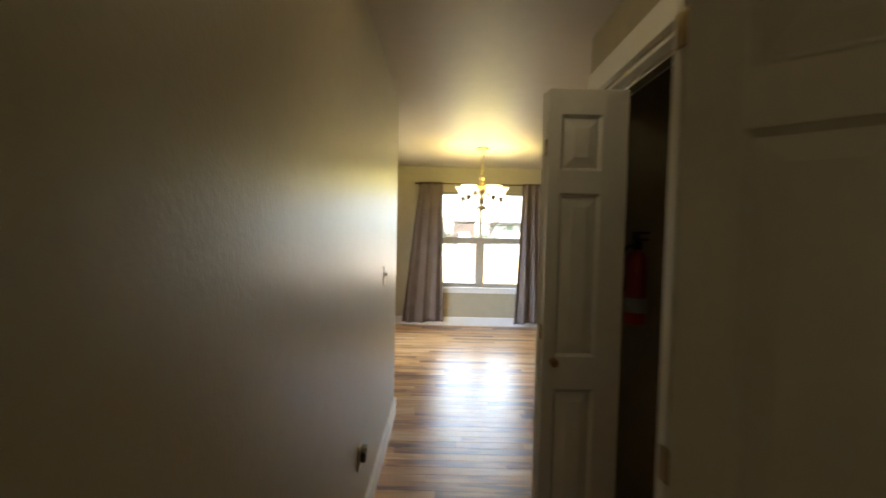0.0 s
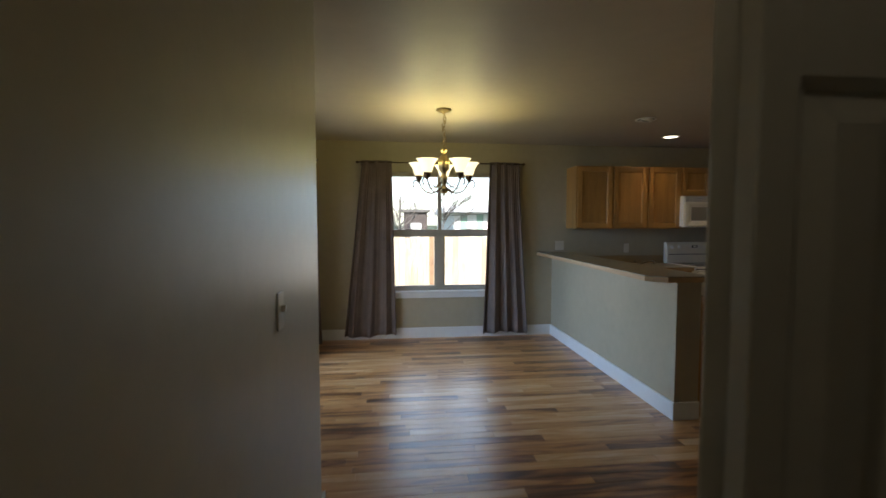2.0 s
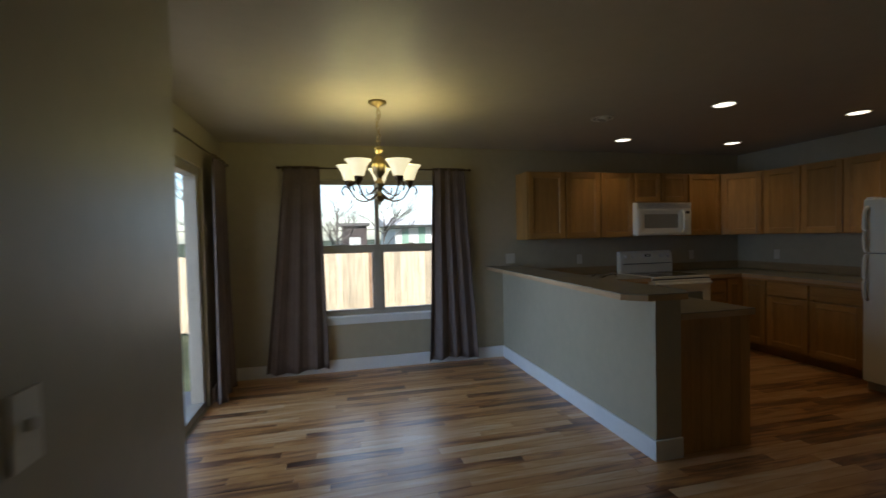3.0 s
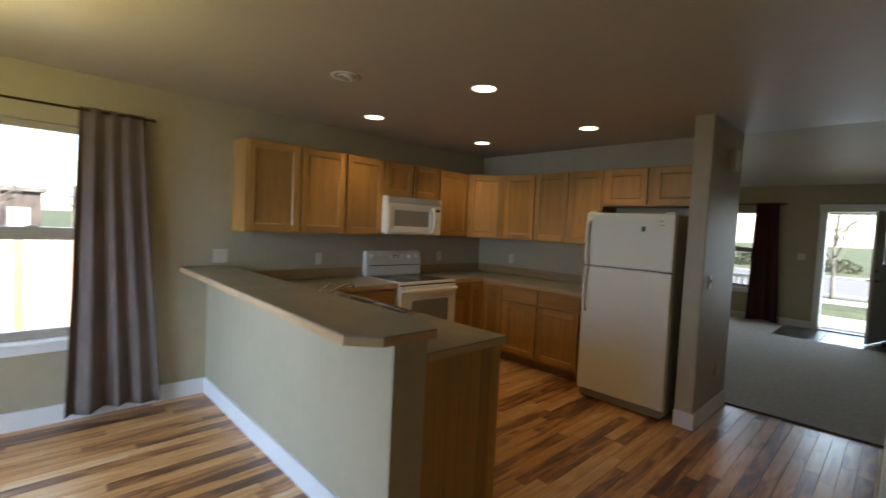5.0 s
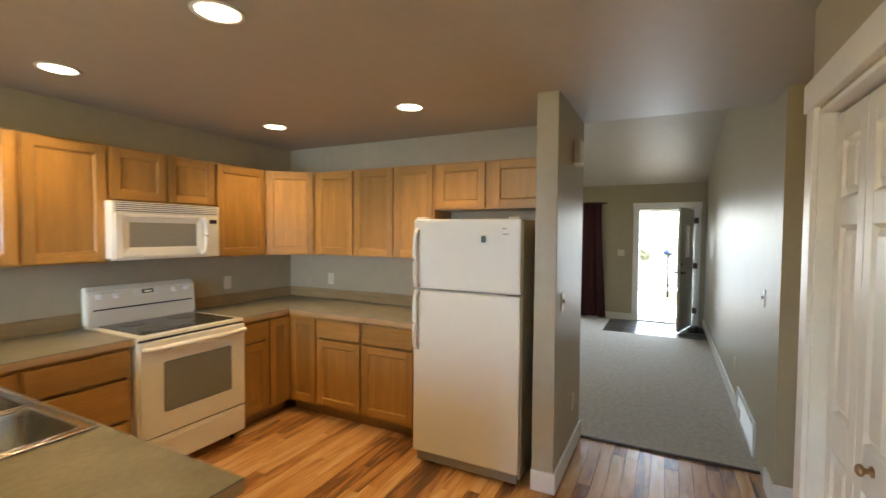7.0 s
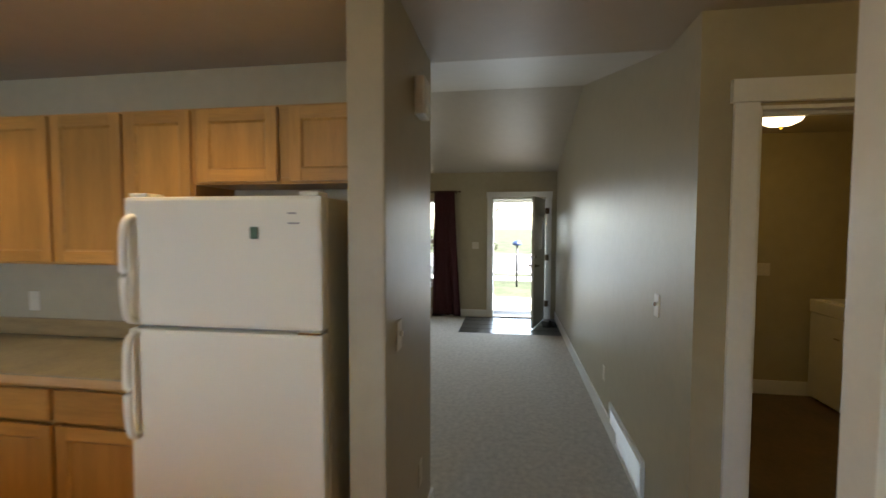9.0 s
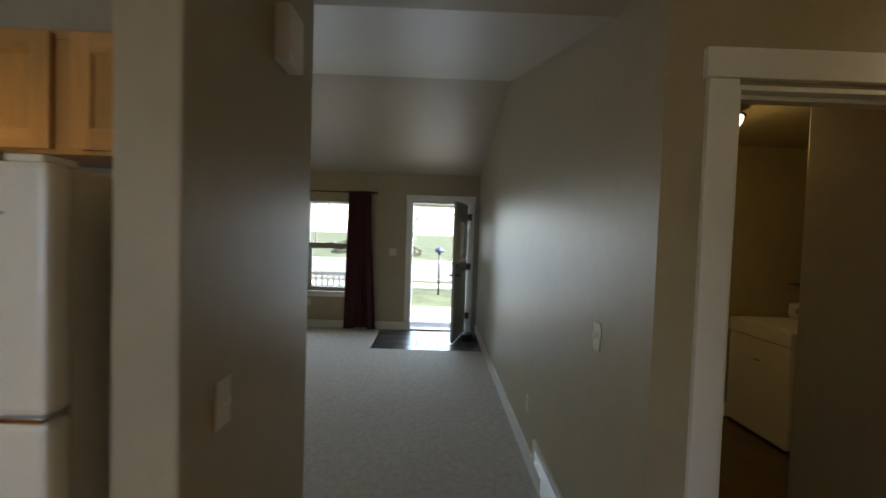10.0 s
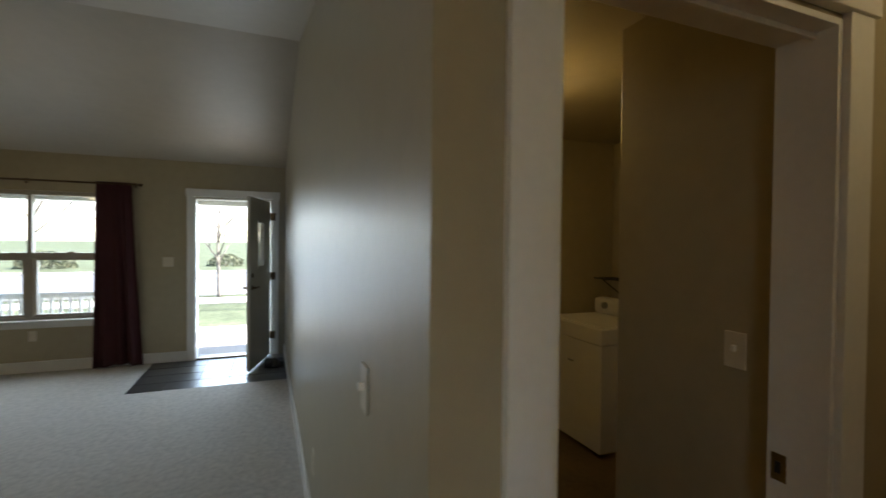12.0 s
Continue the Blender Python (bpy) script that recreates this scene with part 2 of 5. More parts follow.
def lathe(bm, prof, seg=24, m=None, mi=0, smooth=True):
    """A turned shape from (radius, height) pairs."""
    rings = []
    for r, z in prof:
        ring = []
        for i in range(seg):
            a = 2 * math.pi * i / seg
            c = Vector((r * math.cos(a), r * math.sin(a), z))
            ring.append(bm.verts.new(m @ c if m is not None else c))
        rings.append(ring)
    for a, b in zip(rings, rings[1:]):
        for i in range(seg):
            f = bm.faces.new((a[i], a[(i + 1) % seg], b[(i + 1) % seg], b[i]))
            f.smooth, f.material_index = smooth, mi
    for ring, flip in ((rings[0], True), (rings[-1], False)):
        f = bm.faces.new(ring[::-1] if flip else ring)
        f.material_index = mi
    return bm


def tube(bm, pts, r, seg=8, mi=0, taper=1.0):
    """A round bar along points."""
    pts = [Vector(p) for p in pts]
    rings = []
    n = len(pts)
    for i, p in enumerate(pts):
        d = (pts[min(i + 1, n - 1)] - pts[max(i - 1, 0)]).normalized()
        q = d.to_track_quat("Z", "Y")
        rr = r * (1 + (taper - 1) * i / max(1, n - 1))
        rings.append([bm.verts.new(p + q @ Vector((rr * math.cos(2 * math.pi * k / seg), rr * math.sin(2 * math.pi * k / seg), 0))) for k in range(seg)])
    for a, b in zip(rings, rings[1:]):
        for k in range(seg):
            f = bm.faces.new((a[k], a[(k + 1) % seg], b[(k + 1) % seg], b[k]))
            f.smooth, f.material_index = True, mi
    bm.faces.new(rings[0][::-1]).material_index = mi
    bm.faces.new(rings[-1]).material_index = mi
    return bm


def arc(pts, steps=6):
    """A smooth line through points (Catmull-Rom)."""
    p = [Vector(q) for q in pts]
    p = [p[0]] + p + [p[-1]]
    out = []
    for i in range(1, len(p) - 2):
        for s in range(steps):
            t = s / steps
            a, b, c, d = p[i - 1], p[i], p[i + 1], p[i + 2]
            out.append(0.5 * ((2 * b) + (c - a) * t + (2 * a - 5 * b + 4 * c - d) * t * t + (3 * b - a - 3 * c + d) * t ** 3))
    out.append(p[-2])
    return out


def prism(bm, outline, z0, z1, mi=0, bevel=0.0):
    """An upright slab from an outline (counter-clockwise)."""
    lo = [bm.verts.new((x, y, z0)) for x, y in outline]
    hi = [bm.verts.new((x, y, z1)) for x, y in outline]
    n = len(outline)
    fs = [bm.faces.new(hi), bm.faces.new(lo[::-1])]
    sides = [bm.faces.new((lo[i], lo[(i + 1) % n], hi[(i + 1) % n], hi[i])) for i in range(n)]
    for f in fs + sides:
        f.material_index = mi
    return fs, sides


def mesh_of(name, bm, mats):
    bmesh.ops.recalc_face_normals(bm, faces=bm.faces)
    me = bpy.data.meshes.new(name)
    bm.to_mesh(me)
    bm.free()
    for m in (mats if isinstance(mats, (list, tuple)) else [mats]):
        me.materials.append(m)
    return me


def part(name, bm, material, parent, label=""):
    ob = new(name, mesh_of(name, bm, material))
    if parent is not None:
        ob.parent = parent
    return tagged(ob, label)


def thing(name, label, category, m=None, group="", kind=""):
    ob = new(name)
    ob.empty_display_size = 0.1
    if m is not None:
        ob.matrix_world = m
    return tagged(ob, label, category, group, kind)


def whole(name, bm, material, label, category, m=None, group="", kind=""):
    ob = new(name, mesh_of(name, bm, material))
    if m is not None:
        ob.matrix_world = m
    return tagged(ob, label, category, group, kind)


def struct(name, bm, material, label="", category=""):
    return tagged(new(name, mesh_of(name, bm, material)), label, category, "", "structure")


def cut_wall(bm, a0, a1, z0, z1, t0, t1, holes, along):
    """A wall along x or y from a0 to a1, from t0 to t1 thick, with holes (h0, h1, hz0, hz1) through it."""
    def piece(p0, p1, q0, q1):
        if p1 - p0 > 1e-4 and q1 - q0 > 1e-4:
            if along == "x":
                B(bm, p0, p1, t0, t1, q0, q1)
            else:
                B(bm, t0, t1, p0, p1, q0, q1)
    at = a0
    for h0, h1, q0, q1 in sorted(holes):
        piece(at, h0, z0, z1)
        piece(h0, h1, z0, q0)
        piece(h0, h1, q1, z1)
        at = h1
    piece(at, a1, z0, z1)
    return bm


# ---- structure ----
H = 2.43
bm = bmesh.new()
cut_wall(bm, -3.15, 3.62, -0.05, 2.6, 0.0, 0.15, [(-2.2, -0.69, 0.58, 2.06)], "x")
struct("wall_north", bm, PAINT, "khaki beige painted wall with a window opening", "wall")
bm = bmesh.new()
cut_wall(bm, -3.375, 0.0, -0.05, 2.6, -3.15, -3.0, [(-2.62, -0.68, 0.0, 2.06)], "y")
struct("wall_west_dining", bm, PAINT, "khaki beige painted wall with a patio door", "wall")
struct("wall_hall_west", box(-3.15, -2.38, -8.2, -3.375, -0.05, 2.6, 0.012), PAINT, "khaki beige painted hallway wall", "wall")
bm = bmesh.new()
cut_wall(bm, -8.05, -4.53, -0.05, 2.6, -1.29, -1.17, [(-6.47, -4.67, 0.0, 2.105)], "y")
struct("wall_hall_east", bm, PAINT, "khaki beige painted hallway wall with a closet opening", "wall")
bm = bmesh.new()
B(bm, -2.38, -1.17, -8.2, -8.05, -0.05, 2.6)
struct("wall_hall_south", bm, PAINT, "khaki beige painted wall closing the hallway", "wall")
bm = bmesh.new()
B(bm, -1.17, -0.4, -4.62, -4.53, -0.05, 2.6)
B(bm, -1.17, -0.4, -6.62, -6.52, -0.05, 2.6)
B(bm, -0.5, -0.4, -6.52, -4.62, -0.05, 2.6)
struct("wall_closet", bm, CLOSETW, "closet walls with their dimness put in the paint colour", "wall")
bm = bmesh.new()
B(bm, -0.4, 0.75, -4.62, -4.5, -0.05, 2.6)
B(bm, 0.63, 0.75, -4.5, -4.03, -0.05, 2.6)
cut_wall(bm, 0.75, 2.10, -0.05, 2.6, -4.13, -4.03, [(0.88, 1.99, 0.0, 2.03)], "x")
B(bm, 2.0, 2.10, -6.4, -4.13, -0.05, 2.6)
struct("wall_pantry", bm, PAINT, "khaki beige painted wall round the pantry closet", "wall")
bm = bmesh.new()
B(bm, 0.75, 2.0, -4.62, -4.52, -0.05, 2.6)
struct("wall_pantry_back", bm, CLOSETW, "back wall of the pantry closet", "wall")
bm = bmesh.new()
XL = 3.108
cut_wall(bm, -6.4, -4.14, -0.05, 2.6, XL, XL + 0.13, [(-5.145, -4.356, 0.0, 2.048)], "y")
struct("wall_laundry_west", bm, PAINT, "khaki beige painted wall with the laundry doorway", "wall")
struct("wall_passage_south", box(2.10, XL, -6.4, -6.28, -0.05, 2.6), PAINT, "khaki beige painted wall closing the passage", "wall")
bm = bmesh.new()
B(bm, XL + 0.13, 8.95, -4.26, -4.14, -0.05, 3.2)
struct("wall_living_south", bm, PAINT, "khaki beige semi-gloss painted living room wall", "wall")
bm = bmesh.new()
B(bm, XL + 0.13, 3.97, -5.42, -5.31, -0.05, 2.6, 0.006)
struct("wall_laundry_stub", bm, PAINT, "khaki beige painted laundry partition", "wall")
struct("wall_laundry_side", box(3.85, 3.97, -6.9, -5.42, -0.05, 2.6), PAINT, "khaki beige painted laundry wall", "wall")
struct("wall_laundry_east", box(5.69, 5.8, -6.9, -4.26, -0.05, 2.6), PAINT, "khaki beige painted laundry wall", "wall")
struct("wall_laundry_south", box(3.97, 5.69, -6.98, -6.85, -0.05, 2.6), PAINT, "khaki beige painted laundry wall", "wall")
bm = bmesh.new()
cut_wall(bm, -4.26, 1.35, -0.05, 2.75, 8.82, 8.97, [(-3.97, -3.07, 0.0, 2.05), (-2.19, -0.64, 0.58, 2.06)], "y")
struct("wall_front", bm, PAINT, "khaki beige painted wall with the front door and a window", "wall")
struct("wall_kitchen_east", box(3.41, 3.50, -2.83, 1.2, -0.05, 3.2), PAINT, "khaki beige painted wall between kitchen and living room", "wall")
struct("wall_kitchen_stub", box(2.625, 3.50, -2.965, -2.83, -0.05, 2.6, 0.008), PAINT, "khaki beige painted stub wall beside the refrigerator", "wall")
struct("wall_living_north", box(3.50, 8.97, 1.2, 1.35, -0.05, 3.2), PAINT, "khaki beige painted living room wall", "wall")

# ceilings
bm = bmesh.new()
B(bm, -3.1, 3.5, -4.6, 0.02, H, H + 0.12)
B(bm, -3.1, 3.3, -8.2, -4.6, H, H + 0.12)
B(bm, 3.3, 5.8, -6.95, -4.2, H, H + 0.12)
struct("ceiling", bm, CEIL, "beige painted flat ceiling with a soft sheen", "ceiling")
bm = bmesh.new()
RX, RZ, FZ = 6.12, 3.07, 2.49
prof = [(3.5, H), (RX, RZ), (8.85, FZ)]
lo = [[bm.verts.new((x, y, z)) for x, z in prof] for y in (-4.2, 1.3)]
hi = [[bm.verts.new((x, y, z + 0.12)) for x, z in prof] for y in (-4.2, 1.3)]
for i in range(2):
    bm.faces.new((lo[0][i], lo[0][i + 1], lo[1][i + 1], lo[1][i]))
    bm.faces.new((hi[0][i], hi[1][i], hi[1][i + 1], hi[0][i + 1]))
    for k in (0, 1):
        bm.faces.new((lo[k][i], hi[k][i], hi[k][i + 1], lo[k][i + 1]))
for i in (0, 2):
    bm.faces.new((lo[0][i], lo[1][i], hi[1][i], hi[0][i]))
struct("ceiling_vault", bm, CEIL, "beige painted vaulted living room ceiling", "ceiling")
bm = bmesh.new()
B(bm, -4.0, 3.4, -8.8, 0.7, 2.62, 2.72)
B(bm, 3.4, 9.3, -8.8, 1.8, 3.28, 3.4)
struct("roof", bm, ROOF, "grey shingle roof over the house", "roof")

# floors
bm = bmesh.new()
B(bm, -3.0, 3.5, -4.6, 0.0, -0.12, -0.012)
B(bm, -3.0, -1.29, -8.1, -4.6, -0.12, -0.012)
B(bm, -1.29, -0.5, -6.53, -4.6, -0.12, -0.012)
B(bm, 2.10, 3.5, -6.4, -4.6, -0.12, -0.012)
struct("floor_sub", bm, SUBF, "dark joints under the hardwood boards", "floor")
bm = bmesh.new()
B(bm, 3.5, 7.62, -4.14, 1.2, -0.1, 0.008)
B(bm, 7.62, 8.82, -2.62, 1.2, -0.1, 0.008)
struct("floor_carpet", bm, CARPET, "grey beige cut pile carpet", "carpet")
struct("floor_laundry", box(XL, 5.69, -6.85, -4.24, -0.1, -0.001), VINYL, "dark brown vinyl laundry floor", "floor")
entry = struct("floor_entry", box(7.62, 8.82, -4.14, -2.62, -0.1, -0.004), GROUT, "dark slate tiled entry floor", "floor")
struct("threshold_carpet", box(3.485, 3.515, -4.14, -2.965, -0.002, 0.011, 0.004), SUBF, "thin dark seam strip between boards and carpet", "trim")


# ---- trim ----
def base(name, x0, x1, y0, y1, h=0.13):
    bm = bmesh.new()
    B(bm, x0, x1, y0, y1, 0, h, 0.004)
    return struct(name, bm, TRIM, "white painted baseboard", "baseboard")


T = 0.016
base("baseboard", -3.0, 0.0, -T, 0)
base("baseboard", -3.0, -3.0 + T, -0.6, -T)
base("baseboard", -3.0, -3.0 + T, -3.375, -2.7)
base("baseboard", -3.0, -2.38 + T, -3.375, -3.375 + T)
base("baseboard", -2.38, -2.38 + T, -8.05, -3.375)
base("baseboard", -T, 0.0, -2.545, -T)
base("baseboard", -T, 0.19, -2.545 - T, -2.545)
base("baseboard", 2.625 - T, 2.625, -2.965 - T, -2.83)
base("baseboard", 2.625, 3.50, -2.965 - T, -2.965)
base("baseboard", 3.50, 3.50 + T, -2.965, 1.2)
base("baseboard", XL - T, XL, -4.262, -4.14 + T)
base("baseboard", XL, 3.32, -4.14, -4.14 + T)
base("baseboard", 4.34, 8.82, -4.14, -4.14 + T)
base("baseboard", 8.82 - T, 8.82, -2.98, 1.2)
base("baseboard", XL + 0.13, 3.97 + T, -5.31, -5.31 + T)
base("baseboard", 5.69 - T, 5.69, -6.85, -4.24)
base("baseboard", XL - T, XL, -6.28, -5.26)


def casing_x(name, y, x0, x1, top, face, label):
    """Flat white casing round an opening in a wall along x, on the side 'face' (+1 or -1 in y)."""
    ob = thing(name, label, "door casing", kind="structure")
    w = 0.09
    a, b = sorted((y, y + face * 0.02))
    part("side_casing", box(x0 - w, x0, a, b, 0, top + 0.012, 0.003), TRIM, ob)
    part("side_casing", box(x1, x1 + w, a, b, 0, top + 0.012, 0.003), TRIM, ob)
    a, b = sorted((y, y + face * 0.028))
    part("head_casing", box(x0 - w - 0.012, x1 + w + 0.012, a, b, top + 0.012, top + 0.115, 0.003), TRIM, ob)
    return ob


def casing_y(name, x, y0, y1, top, face, label, head=0.1, w=0.1):
    ob = thing(name, label, "door casing", kind="structure")
    a, b = sorted((x, x + face * 0.02))
    part("side_casing", box(a, b, y0 - w, y0, 0, top + 0.012, 0.003), TRIM, ob)
    part("side_casing", box(a, b, y1, y1 + w, 0, top + 0.012, 0.003), TRIM, ob)
    a, b = sorted((x, x + face * 0.028))
    part("head_casing", box(a, b, y0 - w - 0.012, y1 + w + 0.012, top + 0.012, top + 0.012 + head, 0.003), TRIM, ob)
    return ob


def jambs_y(parent, x0, x1, y0, y1, top):
    """Jamb boards that line an opening in a wall along y."""
    part("jamb", box(x0 - 0.004, x1 + 0.004, y0, y0 + 0.016, 0, top, 0.002), TRIM, parent)
    part("jamb", box(x0 - 0.004, x1 + 0.004, y1 - 0.016, y1, 0, top, 0.002), TRIM, parent)
    part("head_jamb", box(x0 - 0.004, x1 + 0.004, y0 + 0.016, y1 - 0.016, top - 0.016, top, 0.002), TRIM, parent)


c = casing_y("casing_closet", -1.29, -6.47, -4.67, 2.105, -1, "white painted casing of the hall closet", head=0.11)
jambs_y(c, -1.29, -1.17, -6.47, -4.67, 2.105)
part("track", box(-1.25, -1.21, -6.45, -4.69, 2.065, 2.088, 0.002), STEEL, c, "metal bifold track")
c = casing_y("casing_laundry", XL, -5.145, -4.356, 2.048, -1, "white painted casing of the laundry doorway", head=0.09, w=0.092)
jambs_y(c, XL, XL + 0.13, -5.145, -4.356, 2.048)
part("stop", box(XL + 0.04, XL + 0.052, -5.129, -4.372, 2.018, 2.032, 0.002), TRIM, c)
part("strike_plate", box(XL + 0.086, XL + 0.122, -5.129, -5.126, 0.925, 0.995, 0.001), BRASS, c, "brass strike plate")
# No hole is cut; a black patch gives the shade inside it.
part("strike_hole_shade", box(XL + 0.098, XL + 0.112, -5.126, -5.1245, 0.945, 0.975), BLACK, c, "black patch for the shade in the latch hole")
c = casing_x("casing_pantry", -4.03, 0.88, 1.99, 2.03, 1, "white painted casing of the pantry closet")
part("jamb", box(1.974, 1.99, -4.134, -4.026, 0, 2.03, 0.002), TRIM, c)
part("jamb", box(0.88, 0.896, -4.134, -4.026, 0, 2.03, 0.002), TRIM, c)
part("head_jamb", box(0.896, 1.974, -4.134, -4.026, 2.014, 2.03, 0.002), TRIM, c)
c = casing_y("casing_front_door", 8.82, -3.97, -3.07, 2.05, -1, "white painted casing of the front door", head=0.1, w=0.088)
jambs_y(c, 8.82, 8.97, -3.97, -3.07, 2.05)
part("sill_plate", box(8.81, 8.99, -3.954, -3.086, 0.0, 0.022, 0.004), BRONZE, c, "dark metal threshold")


# ---- windows ----
def window(name, m, w, h, label, mullion=True):
    """A twin window: fixed panes above, sashes below. Local x along the wall, y outwards, from the inner wall face, z up from the opening's foot."""
    ob = thing(name, label, "window", m, kind="structure")
    f = 0.045
    bm = bmesh.new()
    B(bm, 0, f, 0.05, 0.12, 0, h, 0.004)
    B(bm, w - f, w, 0.05, 0.12, 0, h, 0.004)
    B(bm, f, w - f, 0.05, 0.12, 0, f, 0.004)
    B(bm, f, w - f, 0.05, 0.12, h - f, h, 0.004)
    part("window_frame", bm, FRAME, ob, "tan vinyl window frame")
    mid = h * 0.505
    part("meeting_rail", box(f, w - f, 0.045, 0.115, mid - 0.03, mid + 0.03, 0.004), FRAME, ob)
    part("mullion", box(w / 2 - 0.024, w / 2 + 0.024, 0.05, 0.118, mid + 0.03, h - f, 0.004), FRAME, ob)
    part("mullion", box(w / 2 - 0.038, w / 2 + 0.038, 0.042, 0.114, f, mid - 0.03, 0.004), FRAME, ob)
    for x0, x1 in ((f, w / 2 - 0.038), (w / 2 + 0.038, w - f)):
        s = 0.028
        bm = bmesh.new()
        B(bm, x0, x0 + s, 0.056, 0.1, f, mid - 0.03, 0.003)
        B(bm, x1 - s, x1, 0.056, 0.1, f, mid - 0.03, 0.003)
        B(bm, x0 + s, x1 - s, 0.056, 0.1, f, f + s, 0.003)
        B(bm, x0 + s, x1 - s, 0.056, 0.1, mid - 0.03 - s, mid - 0.03, 0.003)
        part("sash", bm, FRAME, ob)
        for z0, z1 in ((f + s, mid - 0.03 - s), (mid + 0.03, h - f)):
            g = part("pane", box(x0, x1, 0.078, 0.084, z0, z1), GLASS, ob, "clear glass pane")
            g.visible_shadow = False
        part("latch", box((x0 + x1) / 2 - 0.03, (x0 + x1) / 2 + 0.03, 0.03, 0.05, mid + 0.03, mid + 0.045, 0.003), FRAME, ob)
    part("window_sill", box(-0.045, w + 0.045, -0.045, 0.05, -0.012, 0.012, 0.005), TRIM, ob, "white painted window sill")
    part("apron", box(-0.02, w + 0.02, -0.016, -0.001, -0.075, -0.012, 0.003), TRIM, ob, "white painted apron under the sill")
    return ob


window("window_1", pose(-2.2, 0, 0.58), 1.51, 1.48, "twin tan framed dining room window, daylight outside")
window("window_2", pose(8.82, -0.64, 0.58, 0, 0, -90), 1.55, 1.48, "twin tan framed living room window towards the porch")

# patio door in the west wall
pd = thing("door_patio", "white framed sliding glass patio door, closed", "patio door", kind="structure")
bm = bmesh.new()
for y0, y1, z0, z1 in ((-2.62, -2.55, 0, 2.06), (-0.75, -0.68, 0, 2.06), (-2.55, -0.75, 1.99, 2.06), (-2.55, -0.75, 0, 0.06), (-1.69, -1.61, 0.06, 1.99)):
    B(bm, -3.13, -3.03, y0, y1, z0, z1, 0.004)
part("door_frame", bm, FRAME, pd)
for y0, y1 in ((-2.55, -1.69), (-1.61, -0.75)):
    g = part("pane", box(-3.085, -3.079, y0, y1, 0.06, 1.99), GLASS, pd, "clear glass pane")
    g.visible_shadow = False


# ---- doors ----
def panel_leaf(name, w, h, cols, rows, material, parent, t=0.034, stile=0.1, stile_b=None, field=0.036):
    """A moulded panel door leaf. Local x 0..w, faces at y 0 and y t; rows of (z0, z1) panels, raised fields in sunk frames."""
    bm = bmesh.new()
    gap = 0.085 if cols > 1 else 0
    stile_b = stile_b or stile
    pw = (w - stile - stile_b - gap * (cols - 1)) / cols
    xs = [(stile + i * (pw + gap), stile + i * (pw + gap) + pw) for i in range(cols)]
    B(bm, 0.002, w - 0.002, 0.0145, t - 0.0145, 0.002, h - 0.002)
    edges = [0.0] + [e for a, b in xs for e in (a, b)] + [w]
    for i in range(0, len(edges), 2):
        B(bm, edges[i], edges[i + 1], 0, t, 0, h, 0.003)
    zs = [0.0] + [e for a, b in rows for e in (a, b)] + [h]
    for a, b in xs:
        for i in range(0, len(zs), 2):
            B(bm, a - 0.001, b + 0.001, 0.0004, t - 0.0004, zs[i], zs[i + 1], 0.003)
        for z0, z1 in rows:
            i0 = 0.022
            for y0, y1 in ((0.0145, 0.001), (t - 0.0145, t - 0.001)):
                o = [(a + i0 * 0.55, z0 + i0 * 0.55), (b - i0 * 0.55, z0 + i0 * 0.55), (b - i0 * 0.55, z1 - i0 * 0.55), (a + i0 * 0.55, z1 - i0 * 0.55)]
                k = field
                q = [(a + k, z0 + k), (b - k, z0 + k), (b - k, z1 - k), (a + k, z1 - k)]
                vo = [bm.verts.new((x, y0, z)) for x, z in o]
                vi = [bm.verts.new((x, y1, z)) for x, z in q]
                bm.faces.new(vi)
                for j in range(4):
                    bm.faces.new((vo[j], vo[(j + 1) % 4], vi[(j + 1) % 4], vi[j]))
                # sloped moulding from the frame down to the sunk ground
                yf = 0.0 if y0 < t / 2 else t
                fo = [(a, z0), (b, z0), (b, z1), (a, z1)]
                fi = [(a + 0.011, z0 + 0.011), (b - 0.011, z0 + 0.011), (b - 0.011, z1 - 0.011), (a + 0.011, z1 - 0.011)]
                v0 = [bm.verts.new((x, yf, z)) for x, z in fo]
                v1 = [bm.verts.new((x, y0, z)) for x, z in fi]
                for j in range(4):
                    bm.faces.new((v0[j], v0[(j + 1) % 4], v1[(j + 1) % 4], v1[j]))
    return part(name, bm, material, parent)


ROWS3 = [(0.2, 0.83), (0.965, 1.605), (1.70, 1.895)]


def knob(parent, x, y, z, ny, material, r=0.017):
    bm = bmesh.new()
    lathe(bm, [(r * 0.9, 0), (r * 0.9, 0.004), (r * 0.45, 0.008), (r * 0.45, 0.016), (r, 0.024), (r, 0.031), (r * 0.6, 0.037)], 16,
          Matrix.Translation((x, y, z)) @ Matrix.Rotation(radians(90 if ny < 0 else -90), 4, "X"))
    return part("knob", bm, material, parent, "small brass knob")


bf = thing("bifold_door", "white moulded panel bifold closet door, folded open", "bifold door", pose(-1.612, -5.035, 0.012))
ROWSB = [(0.2, 0.80), (0.935, 1.592), (1.685, 1.905)]
panel_leaf("leaf", 0.318, 2.006, 1, ROWSB, DOORW, bf, stile=0.052, stile_b=0.105, field=0.052)
knob(bf, 0.045, 0.0, 0.915, -1, KNOBM)
lf = panel_leaf("leaf", 0.36, 2.006, 1, ROWSB, DOORW, bf, stile=0.085, field=0.052)
lf.matrix_local = pose(0.012, 0.040, 0, 0, 0, 43)
for z in (0.25, 1.0, 1.75):
    part("hinge", box(-0.006, 0.004, 0.02, 0.05, z, z + 0.06, 0.002), BRASS, bf)

